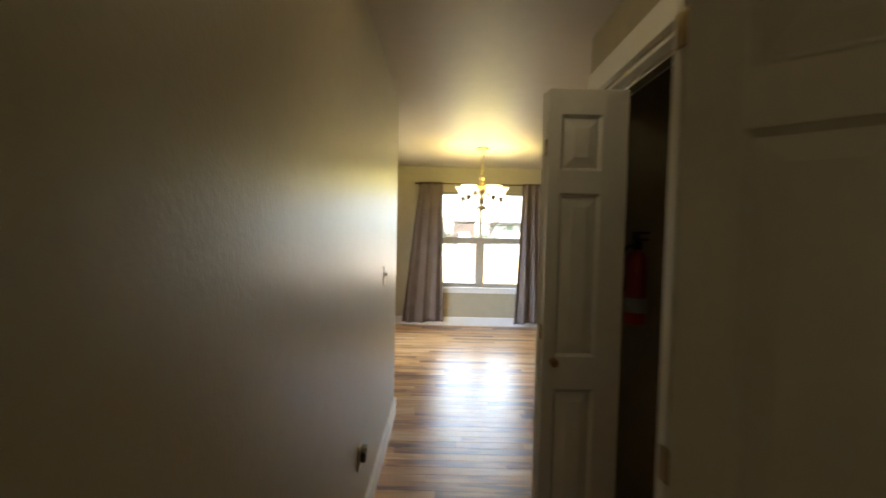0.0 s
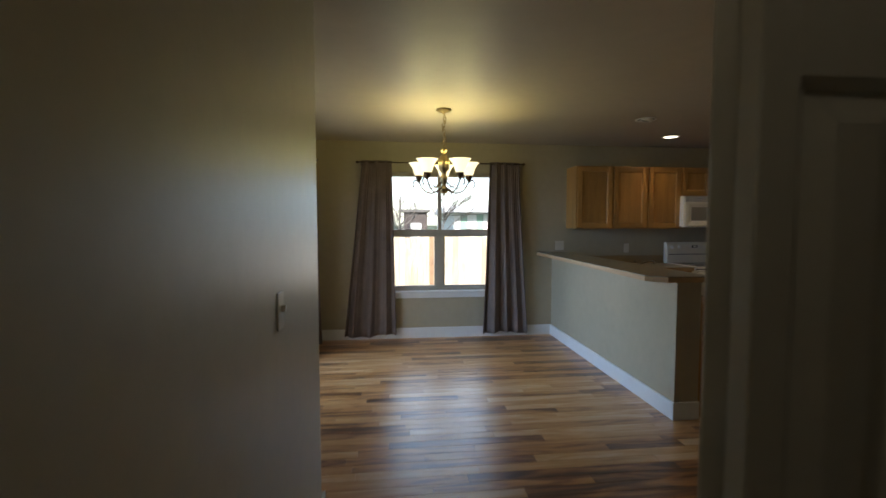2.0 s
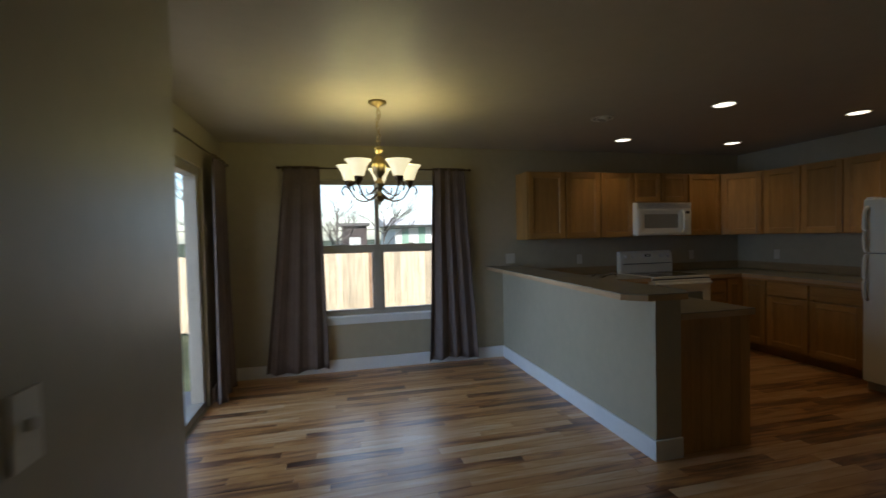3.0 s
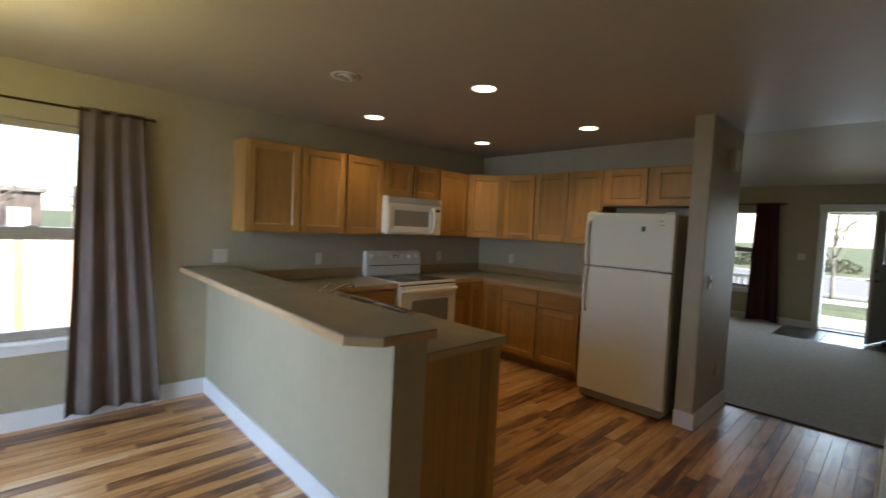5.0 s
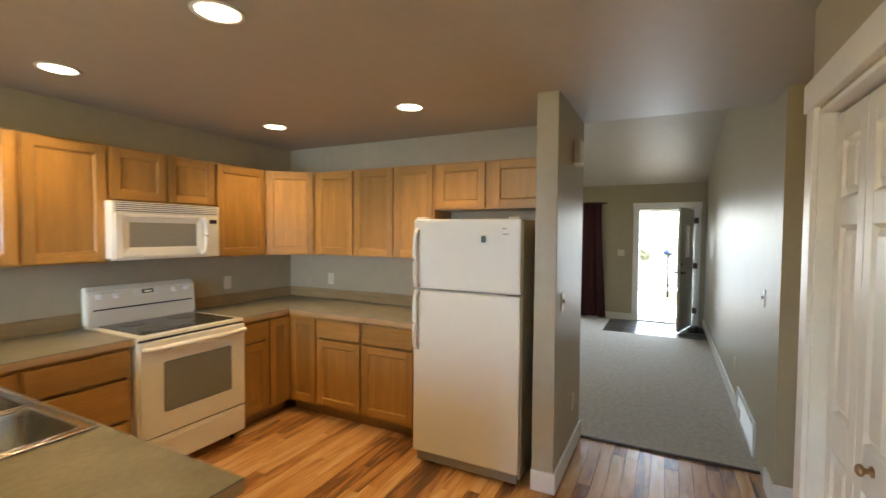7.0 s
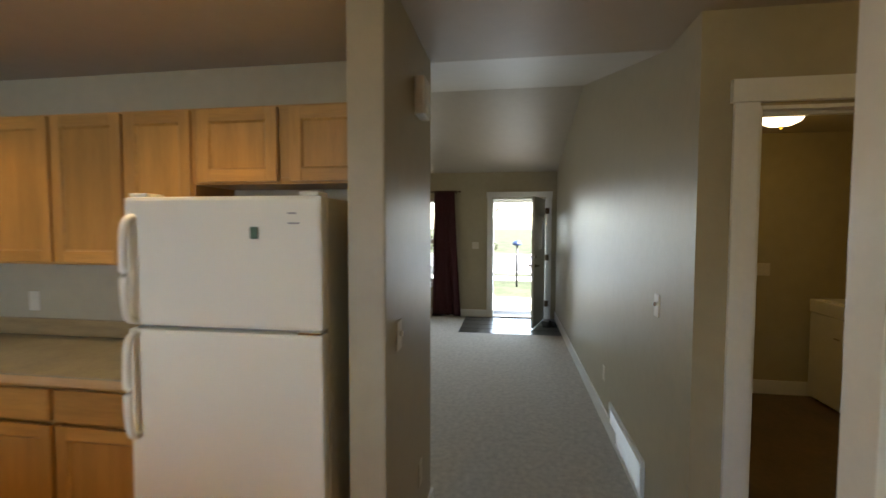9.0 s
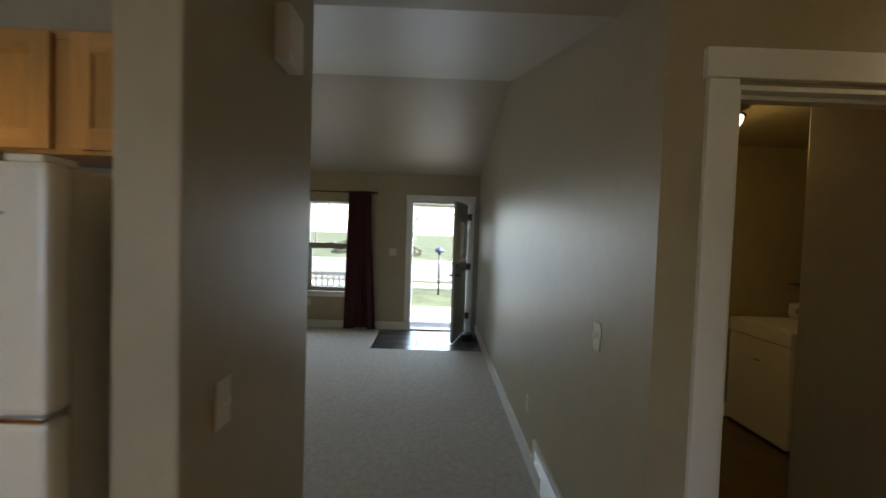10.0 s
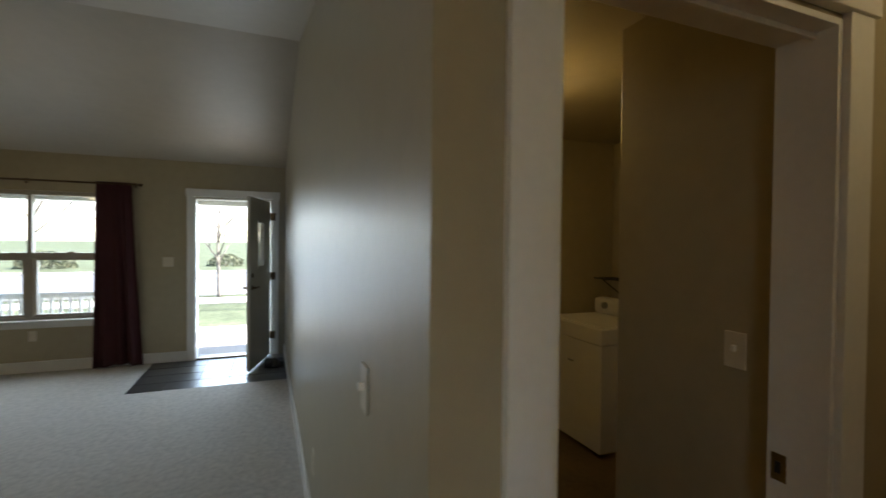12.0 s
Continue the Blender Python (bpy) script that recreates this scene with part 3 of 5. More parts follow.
bs = thing("bifold_door", "white moulded panel bifold closet door, folded open", "bifold door", pose(-1.625, -6.016, 0.012))
la = panel_leaf("leaf", 0.318, 2.006, 1, ROWSB, DOORW, bs, stile=0.052, stile_b=0.105, field=0.052)
la.matrix_local = pose(0, -0.034, 0)
lf = panel_leaf("leaf", 0.36, 2.006, 1, ROWSB, DOORW, bs, stile=0.085, field=0.052)
lf.matrix_local = pose(-0.011, -0.067, 0, 0, 0, -43)
knob(lf, 0.05, 0.0, 0.915, -1, KNOBM)
for z in (0.25, 1.0, 1.75):
    part("hinge", box(-0.006, 0.004, -0.05, -0.02, z, z + 0.06, 0.002), BRASS, bs)

pb = thing("pantry_bifold_doors", "white moulded panel bifold pantry doors, closed", "bifold door", pose(0.9, -4.075, 0.012))
for i in range(4):
    l_ = panel_leaf("leaf", 0.264, 1.99, 1, ROWS3, DOORW, pb, stile=0.058)
    l_.location = (0.002 + i * 0.268, -0.034, 0)
knob(pb, 0.668, 0.0, 0.918, 1, KNOBM)
knob(pb, 0.30, 0.0, 0.9, 1, KNOBM)

# front door, open inwards
fd = thing("door_front", "grey painted front door with a narrow glass lite, standing open", "front door",
           pose(8.785, -3.912, 0.025, 0, 0, 180 - 15), kind="structure")
W_, Hd = 0.83, 2.0
bm = bmesh.new()
B(bm, 0, 0.30, 0, 0.042, 0, Hd, 0.004)
B(bm, 0.53, W_, 0, 0.042, 0, Hd, 0.004)
B(bm, 0.30, 0.53, 0.0003, 0.0417, 0, 1.18, 0.002)
B(bm, 0.30, 0.53, 0.0003, 0.0417, 1.72, Hd, 0.002)
FDOOR = mat("grey_door_paint", (0.48, 0.47, 0.43), 0.4, var=0.05, scale=4)
part("leaf", bm, FDOOR, fd)
bm = bmesh.new()
for y0, y1 in ((-0.008, 0.0), (0.042, 0.05)):
    for x0, x1, z0, z1 in ((0.28, 0.31, 1.16, 1.74), (0.52, 0.55, 1.16, 1.74), (0.31, 0.52, 1.16, 1.19), (0.31, 0.52, 1.71, 1.74)):
        B(bm, x0, x1, y0, y1, z0, z1, 0.002)
part("lite_frame", bm, FDOOR, fd)
g = part("pane", box(0.30, 0.53, 0.018, 0.024, 1.18, 1.72), GLASS, fd, "clear glass lite")
g.visible_shadow = False
for ny, y in ((-1, 0.0), (1, 0.042)):
    bm = bmesh.new()
    rot = Matrix.Translation((W_ - 0.065, y, 0.95)) @ Matrix.Rotation(radians(90 if ny < 0 else -90), 4, "X")
    lathe(bm, [(0.03, 0), (0.03, 0.006), (0.012, 0.01), (0.012, 0.05), (0.008, 0.055)], 16, rot)
    B(bm, W_ - 0.17, W_ - 0.055, min(y + ny * 0.04, y + ny * 0.056), max(y + ny * 0.04, y + ny * 0.056), 0.942, 0.962, 0.005)
    part("lever_handle", bm, BRONZE, fd, "dark bronze lever handle")
    bm = bmesh.new()
    lathe(bm, [(0.027, 0), (0.027, 0.008), (0.018, 0.014)], 16, Matrix.Translation((W_ - 0.065, y, 1.09)) @ Matrix.Rotation(radians(90 if ny < 0 else -90), 4, "X"))
    part("deadbolt", bm, BRONZE, fd, "dark bronze deadbolt rose")
for z in (0.2, 0.98, 1.76):
    part("hinge", box(-0.02, 0.006, 0.006, 0.105, z, z + 0.1, 0.003), BRONZE, fd)


# ---- kitchen: cabinets ----
def shaker(ob, x0, x1, z0, z1, y=-0.001, s=0.058, t=0.02, m=None):
    """A framed door: the sunk panel with its bevelled lip is the door, stiles and rails are set round it; face at y - t."""
    bm = bmesh.new()
    B(bm, x0 + s - 0.004, x1 - s + 0.004, y - t + 0.011, y - 0.002, z0 + s - 0.004, z1 - s + 0.004, 0, 0)
    a = [(x0 + s, z0 + s), (x1 - s, z0 + s), (x1 - s, z1 - s), (x0 + s, z1 - s)]
    k = 0.009
    b = [(x0 + s + k, z0 + s + k), (x1 - s - k, z0 + s + k), (x1 - s - k, z1 - s - k), (x0 + s + k, z1 - s - k)]
    va = [bm.verts.new((x, y - t + 0.003, z)) for x, z in a]
    vb = [bm.verts.new((x, y - t + 0.0112, z)) for x, z in b]
    for j in range(4):
        bm.faces.new((va[j], va[(j + 1) % 4], vb[(j + 1) % 4], vb[j])).material_index = j % 2
    d = part("door", bm, [OAK, OAKH], ob)
    if m is not None:
        d.matrix_local = m
    part("stile", box(x0, x0 + s, y - t, y, z0, z1, 0.003), OAK, d)
    part("stile", box(x1 - s, x1, y - t, y, z0, z1, 0.003), OAK, d)
    part("rail", box(x0 + s, x1 - s, y - t + 0.0006, y, z0, z0 + s, 0.003), OAKH, d)
    part("rail", box(x0 + s, x1 - s, y - t + 0.0006, y, z1 - s, z1, 0.003), OAKH, d)
    return d


def upper_cabinet(label, m, w, h, doors, depth=0.31, group="wall cabinets"):
    """Local x 0..w along the wall, face frame front at y 0, body to y depth, z 0..h."""
    ob = thing("wall_cabinet", label, "wall cabinet", m, group)
    bm = bmesh.new()
    B(bm, 0, w, 0.018, depth, 0, h, 0.002, 0)
    part("body", bm, [OAK, OAKH], ob)
    bm = bmesh.new()
    B(bm, 0, 0.03, 0, 0.018, 0, h, 0.002, 0)
    B(bm, w - 0.03, w, 0, 0.018, 0, h, 0.002, 0)
    B(bm, 0.03, w - 0.03, 0, 0.018, 0, 0.03, 0.002, 1)
    B(bm, 0.03, w - 0.03, 0, 0.018, h - 0.03, h, 0.002, 1)
    for x0, x1 in zip([d[1] for d in doors[:-1]], [d[0] for d in doors[1:]]):
        B(bm, x0 - 0.01, x1 + 0.01, 0.0005, 0.018, 0.03, h - 0.03, 0.002, 0)
    part("face_frame", bm, [OAK, OAKH], ob)
    for x0, x1 in doors:
        shaker(ob, x0, x1, 0.012, h - 0.012)
    return ob


UB, UH = 1.37, 0.76
yf = -0.31
for x0, x1, text in ((0.185, 0.647, "honey wood wall cabinet at the end of the run"), (0.647, 1.098, "honey wood wall cabinet with one framed door"),
                     (1.098, 1.54, "honey wood wall cabinet beside the microwave")):
    upper_cabinet(text, pose(x0, yf, UB), x1 - x0, UH, [(0.012, x1 - x0 - 0.012)])
upper_cabinet("short honey wood wall cabinet above the microwave", pose(1.54, yf, 1.775), 0.765, 0.355, [(0.012, 0.375), (0.39, 0.753)])
upper_cabinet("honey wood wall cabinet beside the microwave", pose(2.305, yf, UB), 0.50, UH, [(0.012, 0.482)])
# diagonal corner cabinet
ob = thing("corner_wall_cabinet", "honey wood diagonal corner wall cabinet", "wall cabinet", pose(0, 0, UB), "wall cabinets")
bm = bmesh.new()
prism(bm, [(2.806, -0.002), (2.806, -0.30), (3.098, -0.649), (3.408, -0.649), (3.408, -0.002)], 0, UH)
part("body", bm, OAK, ob)
shaker(ob, 0.025, 0.43, 0.012, UH - 0.012, m=pose(2.804, -0.297, 0, 0, 0, -50.1))
EXF = 3.10
for y0, y1, text in ((-0.652, -1.083, "honey wood wall cabinet with one framed door"), (-1.083, -1.505, "honey wood wall cabinet with one framed door"),
                     (-1.505, -1.882, "honey wood wall cabinet beside the refrigerator cabinet")):
    upper_cabinet(text, pose(EXF, y0, UB, 0, 0, -90), y0 - y1, UH, [(0.01, y0 - y1 - 0.01)])
upper_cabinet("short honey wood wall cabinet above the refrigerator", pose(EXF, -1.884, 1.765, 0, 0, -90), 0.944, 0.365, [(0.03, 0.435), (0.495, 0.925)])


def base_cabinet(label, m, w, fronts, depth=0.58, h=0.87, group="base cabinets", body_h=0.87):
    """Local x 0..w, face at y 0, body behind it; fronts of (kind, x0, x1, z0, z1)."""
    ob = thing("base_cabinet", label, "base cabinet", m, group)
    bm = bmesh.new()
    B(bm, 0, w, 0.018, depth, 0.1, body_h, 0.002, 0)
    part("body", bm, [OAK, OAKH], ob)
    part("toe_kick", box(0, w, 0.075, depth, 0, 0.1), OAKIN, ob, "recessed toe kick with its shade put in the wood colour")
    bm = bmesh.new()
    B(bm, 0, 0.03, 0, 0.018, 0.1, h, 0.002, 0)
    B(bm, w - 0.03, w, 0, 0.018, 0.1, h, 0.002, 0)
    B(bm, 0.03, w - 0.03, 0, 0.018, 0.1, 0.13, 0.002, 1)
    B(bm, 0.03, w - 0.03, 0, 0.018, h - 0.03, h, 0.002, 1)
    part("face_frame", bm, [OAK, OAKH], ob)
    for kind, x0, x1, z0, z1 in fronts:
        if kind == "door":
            shaker(ob, x0, x1, z0, z1)
        else:
            part("drawer", box(x0, x1, -0.021, -0.001, z0, z1, 0.006), OAKH, ob)
    return ob


base_cabinet("honey wood base cabinet with three drawers", pose(0.98, -0.6, 0), 0.535,
             [("drawer", 0.015, 0.52, 0.685, 0.845), ("drawer", 0.015, 0.52, 0.42, 0.665), ("drawer", 0.015, 0.52, 0.125, 0.4)])
base_cabinet("honey wood corner filler cabinet", pose(0.80, -0.6, 0), 0.178, [("door", 0.02, 0.165, 0.125, 0.845)])
base_cabinet("narrow honey wood base cabinet beside the range", pose(2.288, -0.6, 0), 0.282,
             [("drawer", 0.012, 0.27, 0.70, 0.845), ("door", 0.012, 0.27, 0.125, 0.68)])
base_cabinet("honey wood corner base cabinet", pose(2.572, -0.6, 0), 0.24, [("door", 0.012, 0.228, 0.125, 0.845)])
base_cabinet("honey wood corner base cabinet", pose(2.812, -0.602, 0, 0, 0, -90), 0.32, [("door", 0.035, 0.308, 0.125, 0.845)])
base_cabinet("honey wood base cabinet with a drawer above its door", pose(2.812, -0.924, 0, 0, 0, -90), 0.463,
             [("drawer", 0.012, 0.451, 0.70, 0.845), ("door", 0.012, 0.451, 0.125, 0.68)])
base_cabinet("honey wood base cabinet with a drawer above its door", pose(2.812, -1.389, 0, 0, 0, -90), 0.55,
             [("drawer", 0.012, 0.48, 0.70, 0.845), ("door", 0.012, 0.48, 0.125, 0.68)])
# peninsula cabinets face the kitchen
base_cabinet("honey wood sink base cabinet in the peninsula", pose(0.742, -1.93, 0, 0, 0, 90), 0.96,
             [("door", 0.012, 0.47, 0.125, 0.68), ("door", 0.49, 0.948, 0.125, 0.68), ("drawer", 0.012, 0.948, 0.70, 0.845)], body_h=0.7, depth=0.545)
base_cabinet("honey wood peninsula cabinet with an upright plank end panel", pose(0.742, -2.51, 0, 0, 0, 90), 0.578,
             [("drawer", 0.012, 0.566, 0.70, 0.845), ("door", 0.012, 0.566, 0.125, 0.68)], depth=0.545)
ep = thing("end_panel", "honey wood end panel of the peninsula", "end panel")
n = 7
for i in range(n):
    a = 0.195 + i * 0.553 / n
    part("board", box(a, a + 0.553 / n - 0.0012, -2.53, -2.512, 0.0, 0.868, 0.0015), OAK, ep)

# peninsula half wall
struct("wall_peninsula", box(0.0, 0.19, -2.545, 0.0, 0, 1.028, 0.006), PAINT, "khaki beige painted half wall of the breakfast bar", "wall")


def slab(name, outline, z0, z1, label, edge=EDGE):
    """A laminate top with a wood-coloured edge."""
    ob = thing(name, label, "worktop")
    bm = bmesh.new()
    fs, sides = prism(bm, outline, z1 - 0.006, z1)
    bmesh.ops.bevel(bm, geom=[e for e in fs[0].edges], offset=0.003, segments=2, affect="EDGES")
    part("laminate_sheet", bm, LAMIN, ob)
    bm = bmesh.new()
    prism(bm, outline, z0, z1 - 0.006)
    part("edge_band", bm, edge, ob, "tan wood edge band")
    return ob


slab("bar_top", [(-0.20, -0.002), (-0.272, -2.58), (-0.165, -2.69), (0.10, -2.70), (0.175, -2.6), (0.175, -0.002)], 1.030, 1.07,
     "grey brown laminate breakfast bar top with a tan wood edge")
slab("countertop", [(0.192, -0.002), (0.192, -0.64), (1.515, -0.64), (1.515, -0.002)], 0.872, 0.915,
     "grey brown laminate worktop beside the range")
# worktop of the peninsula, with the hole for the sink
SX0, SX1, SY0, SY1 = 0.265, 0.735, -1.845, -1.03


def holed(xs, ys, z0, z1):
    """A slab on a three by three grid with its middle cell left open."""
    bm = bmesh.new()
    lo = [[bm.verts.new((x, y, z0)) for y in ys] for x in xs]
    hi = [[bm.verts.new((x, y, z1)) for y in ys] for x in xs]
    cells = {(i, j) for i in range(3) for j in range(3)} - {(1, 1)}
    for i, j in sorted(cells):
        bm.faces.new((hi[i][j], hi[i + 1][j], hi[i + 1][j + 1], hi[i][j + 1]))
        bm.faces.new((lo[i][j], lo[i][j + 1], lo[i + 1][j + 1], lo[i + 1][j]))
        for di, dj, a0, a1, b0, b1 in ((-1, 0, 0, 0, 0, 1), (1, 0, 1, 0, 1, 1), (0, -1, 0, 0, 1, 0), (0, 1, 0, 1, 1, 1)):
            if (i + di, j + dj) not in cells:
                bm.faces.new((lo[i + a0][j + a1], lo[i + b0][j + b1], hi[i + b0][j + b1], hi[i + a0][j + a1]))
    return bm


pt = thing("countertop", "grey brown laminate peninsula worktop round the sink", "worktop")
xs, ys = [0.192, SX0, SX1, 0.768], [-2.547, SY0, SY1, -0.642]
part("laminate_sheet", holed(xs, ys, 0.9085, 0.9145), LAMIN, pt)
part("edge_band", holed(xs, ys, 0.872, 0.9085), EDGE, pt, "tan wood edge band")
slab("countertop", [(2.285, -0.002), (2.285, -0.64), (2.772, -0.64), (2.772, -1.96), (3.408, -1.96), (3.408, -0.002)], 0.872, 0.915,
     "grey brown laminate corner worktop")
for x0, x1, y0, y1 in ((0.192, 1.515, -0.02, -0.002), (2.285, 3.39, -0.02, -0.002), (3.39, 3.408, -1.96, -0.002)):
    whole("backsplash", box(x0, x1, y0, y1, 0.916, 1.015, 0.003), SPLASH, "low brown wood-coloured backsplash strip on the worktop", "backsplash")

# sink
sk = thing("kitchen_sink", "stainless steel double bowl kitchen sink set in the worktop", "sink", pose(0, 0, 0.9155))
bm = bmesh.new()
ymid = -1.44
bowls = ((SX0 + 0.055, SX1 - 0.02, SY0 + 0.02, ymid - 0.015), (SX0 + 0.055, SX1 - 0.02, ymid + 0.015, SY1 - 0.02))
o0, o1, p0, p1 = SX0 - 0.012, SX1 + 0.012, SY0 - 0.012, SY1 + 0.012
xs = [o0, bowls[0][0], bowls[0][1], o1]
ys = [p0, bowls[0][2], bowls[0][3], bowls[1][2], bowls[1][3], p1]
for i in range(3):
    for j in range(5):
        if not (i == 1 and j in (1, 3)):
            B(bm, xs[i], xs[i + 1], ys[j], ys[j + 1], 0.0, 0.004)
part("rim", bm, POLISHED, sk, "bright polished steel rim")
for x0, x1, y0, y1 in ((o0, o1, p0, p1),) + bowls:
    bm = bmesh.new()
    tube(bm, [(x0, y0, 0.004), (x1, y0, 0.004), (x1, y1, 0.004), (x0, y1, 0.004), (x0, y0, 0.004)], 0.0045, 8)
    part("rolled_edge", bm, POLISHED, sk)
for x0, x1, y0, y1 in bowls:
    bm = bmesh.new()
    k = 0.025
    rings = []
    for inset, z in ((0, 0.003), (0.004, -0.02), (0.01, -0.13), (k, -0.155), (0.06, -0.16)):
        ring = []
        for cx, cy, a0 in ((x1, y1, 0), (x0, y1, 90), (x0, y0, 180), (x1, y0, 270)):
            for s in range(5):
                a = radians(a0 + s * 22.5)
                r = 0.05
                ox, oy = (-1 if cx == x1 else 1), (-1 if cy == y1 else 1)
                ring.append(bm.verts.new((cx + ox * (r + inset) + r * math.cos(a), cy + oy * (r + inset) + r * math.sin(a), z)))
        rings.append(ring)
    for a, b in zip(rings, rings[1:]):
        for i in range(len(a)):
            bm.faces.new((a[i], a[(i + 1) % len(a)], b[(i + 1) % len(a)], b[i])).smooth = True
    bm.faces.new(rings[-1])
    b_ = part("bowl", bm, STEEL, sk)
    bm = bmesh.new()
    lathe(bm, [(0.042, -0.159), (0.042, -0.156), (0.03, -0.157)], 20, Matrix.Translation(((x0 + x1) / 2, (y0 + y1) / 2, 0)))
    part("drain", bm, CHROME, sk, "round drain strainer")
fc = thing("faucet", "chrome kitchen faucet with a long low spout and a lever", "faucet", pose(0.282, -1.365, 0.92))
bm = bmesh.new()
lathe(bm, [(0.030, 0.008), (0.030, 0.02), (0.025, 0.03), (0.024, 0.055), (0.029, 0.066), (0.030, 0.088), (0.020, 0.1)], 20)
part("body", bm, CHROME, fc)
bm = bmesh.new()
tube(bm, arc([(0.01, 0, 0.045), (0.05, -0.012, 0.078), (0.13, -0.028, 0.125), (0.20, -0.042, 0.147), (0.235, -0.048, 0.142), (0.245, -0.05, 0.118)]), 0.011, 12)
part("spout", bm, CHROME, fc)
bm = bmesh.new()
tube(bm, arc([(0, 0, 0.092), (0.035, 0.02, 0.118), (0.075, 0.035, 0.13), (0.105, 0.045, 0.145)]), 0.008, 10, taper=0.6)
part("lever", bm, CHROME, fc)
part("deck_plate", box(-0.025, 0.03, -0.12, 0.12, 0, 0.008, 0.004), CHROME, fc)

# ---- range ----
rg = thing("kitchen_range", "cream white electric range with a black glass top", "range", pose(1.52, 0, 0))
W = 0.757
part("body", box(0.003, W, -0.655, -0.03, 0.05, 0.895, 0.004), APPL, rg)
for x in (0.05, W - 0.05):
    for y in (-0.6, -0.1):
        bm = bmesh.new()
        lathe(bm, [(0.018, 0.0), (0.018, 0.05)], 10, Matrix.Translation((x, y, 0)))
        part("foot", bm, BLACK, rg)
part("cooktop_frame", box(0, W + 0.003, -0.672, -0.03, 0.897, 0.921, 0.007), APPL, rg)
ct = part("glass_top", box(0.045, W - 0.045, -0.63, -0.115, 0.9215, 0.925, 0.002), BLACKG, rg, "black ceramic glass cooktop")
for x, y, r in ((0.2, -0.5, 0.1), (0.55, -0.5, 0.075), (0.2, -0.24, 0.075), (0.55, -0.24, 0.1)):
    bm = bmesh.new()
    lathe(bm, [(r, 0.9252), (r, 0.9258), (r - 0.004, 0.926), (r - 0.006, 0.9255)], 28, Matrix.Translation((x, y, 0)))
    part("burner_ring", bm, DARKRING, ct)
bg_ = bmesh.new()
vs = [bg_.verts.new(c) for x in (0.0, W + 0.003) for c in ((x, -0.10, 0.9215), (x, -0.012, 0.9215), (x, -0.012, 1.187), (x, -0.055, 1.187), (x, -0.085, 1.15))]
bg_.faces.new(vs[:5])
bg_.faces.new(vs[5:][::-1])
for i in range(5):
    bg_.faces.new((vs[i], vs[(i + 1) % 5], vs[5 + (i + 1) % 5], vs[5 + i]))
bmesh.ops.bevel(bg_, geom=list(bg_.edges), offset=0.008, segments=2, affect="EDGES")
pn = part("control_panel", bg_, APPL, rg)
# Raised black bar stands for the shade inside the slot.
part("vent_slot", box(0.03, W - 0.03, -0.1035, -0.095, 1.028, 1.036), BLACK, rg, "thin black bar for the shaded slot")
part("display", box(0.3, 0.47, -0.096, -0.088, 1.105, 1.15, 0.003), WHITEP, rg)
part("clock", box(0.345, 0.425, -0.1, -0.09, 1.117, 1.147, 0.002), BLACK, rg, "black clock display")
part("clock_digits", box(0.36, 0.41, -0.1015, -0.0995, 1.125, 1.138), DISPLAY, rg, "dim green clock digits")
for x in (0.075, 0.175, 0.585, 0.685):
    bm = bmesh.new()
    lathe(bm, [(0.024, 0), (0.024, 0.006), (0.019, 0.01), (0.017, 0.026), (0.012, 0.03)], 18, Matrix.Translation((x, -0.089, 1.125)) @ Matrix.Rotation(radians(82), 4, "X"))
    part("knob", bm, WHITEP, rg)
bm = bmesh.new()
B(bm, 0.006, W - 0.003, -0.69, -0.656, 0.27, 0.882, 0.006)
od = part("oven_door", bm, APPL, rg)
part("oven_window", box(0.145, W - 0.125, -0.694, -0.688, 0.415, 0.74, 0.012), OVENG, od, "smoked oven window")
bm = bmesh.new()
tube(bm, arc([(0.03, -0.69, 0.838), (0.06, -0.732, 0.843), (0.38, -0.752, 0.846), (0.70, -0.732, 0.843), (0.73, -0.69, 0.838)], 8), 0.017, 10)
part("handle", bm, APPL, od, "white bowed oven handle")
# Black strip put in for the shade between cooktop and oven door.
part("door_gap_shade", box(0.006, W - 0.003, -0.668, -0.65, 0.884, 0.8965), BLACK, rg, "black strip for the shade in the gap above the oven door")
bm = bmesh.new()
B(bm, 0.006, W - 0.003, -0.688, -0.656, 0.065, 0.258, 0.006)
B(bm, 0.1, W - 0.1, -0.70, -0.687, 0.215, 0.24, 0.006)
part("drawer", bm, APPL, rg)
# Same for the shaded gap over the drawer.
part("drawer_gap_shade", box(0.008, W - 0.005, -0.672, -0.65, 0.256, 0.272), BLACK, rg)

# ---- microwave ----
mw = thing("microwave", "cream over-the-range microwave under the wall cabinets", "microwave", pose(1.52, 0, 1.385))
MH = 0.387
part("body", box(0, 0.757, -0.375, -0.005, 0.012, MH, 0.004), APPL, mw)
part("base_grille", box(0.03, 0.727, -0.36, -0.03, 0.0, 0.011, 0.002), DARKSLOT, mw, "dark underside grille")
part("front_frame", box(0, 0.757, -0.405, -0.377, 0.0, MH - 0.002, 0.006), APPL, mw)
for i in range(5):
    z = 0.312 + i * 0.0135
    part("vent_slat", box(0.02, 0.737, -0.412, -0.404, z, z + 0.0075, 0.002), WHITEP, mw)
    # Dark strip stands for the shade between two slats.
    part("vent_gap_shade", box(0.02, 0.737, -0.4065, -0.404, z + 0.0078, z + 0.0132), DARKSLOT, mw)
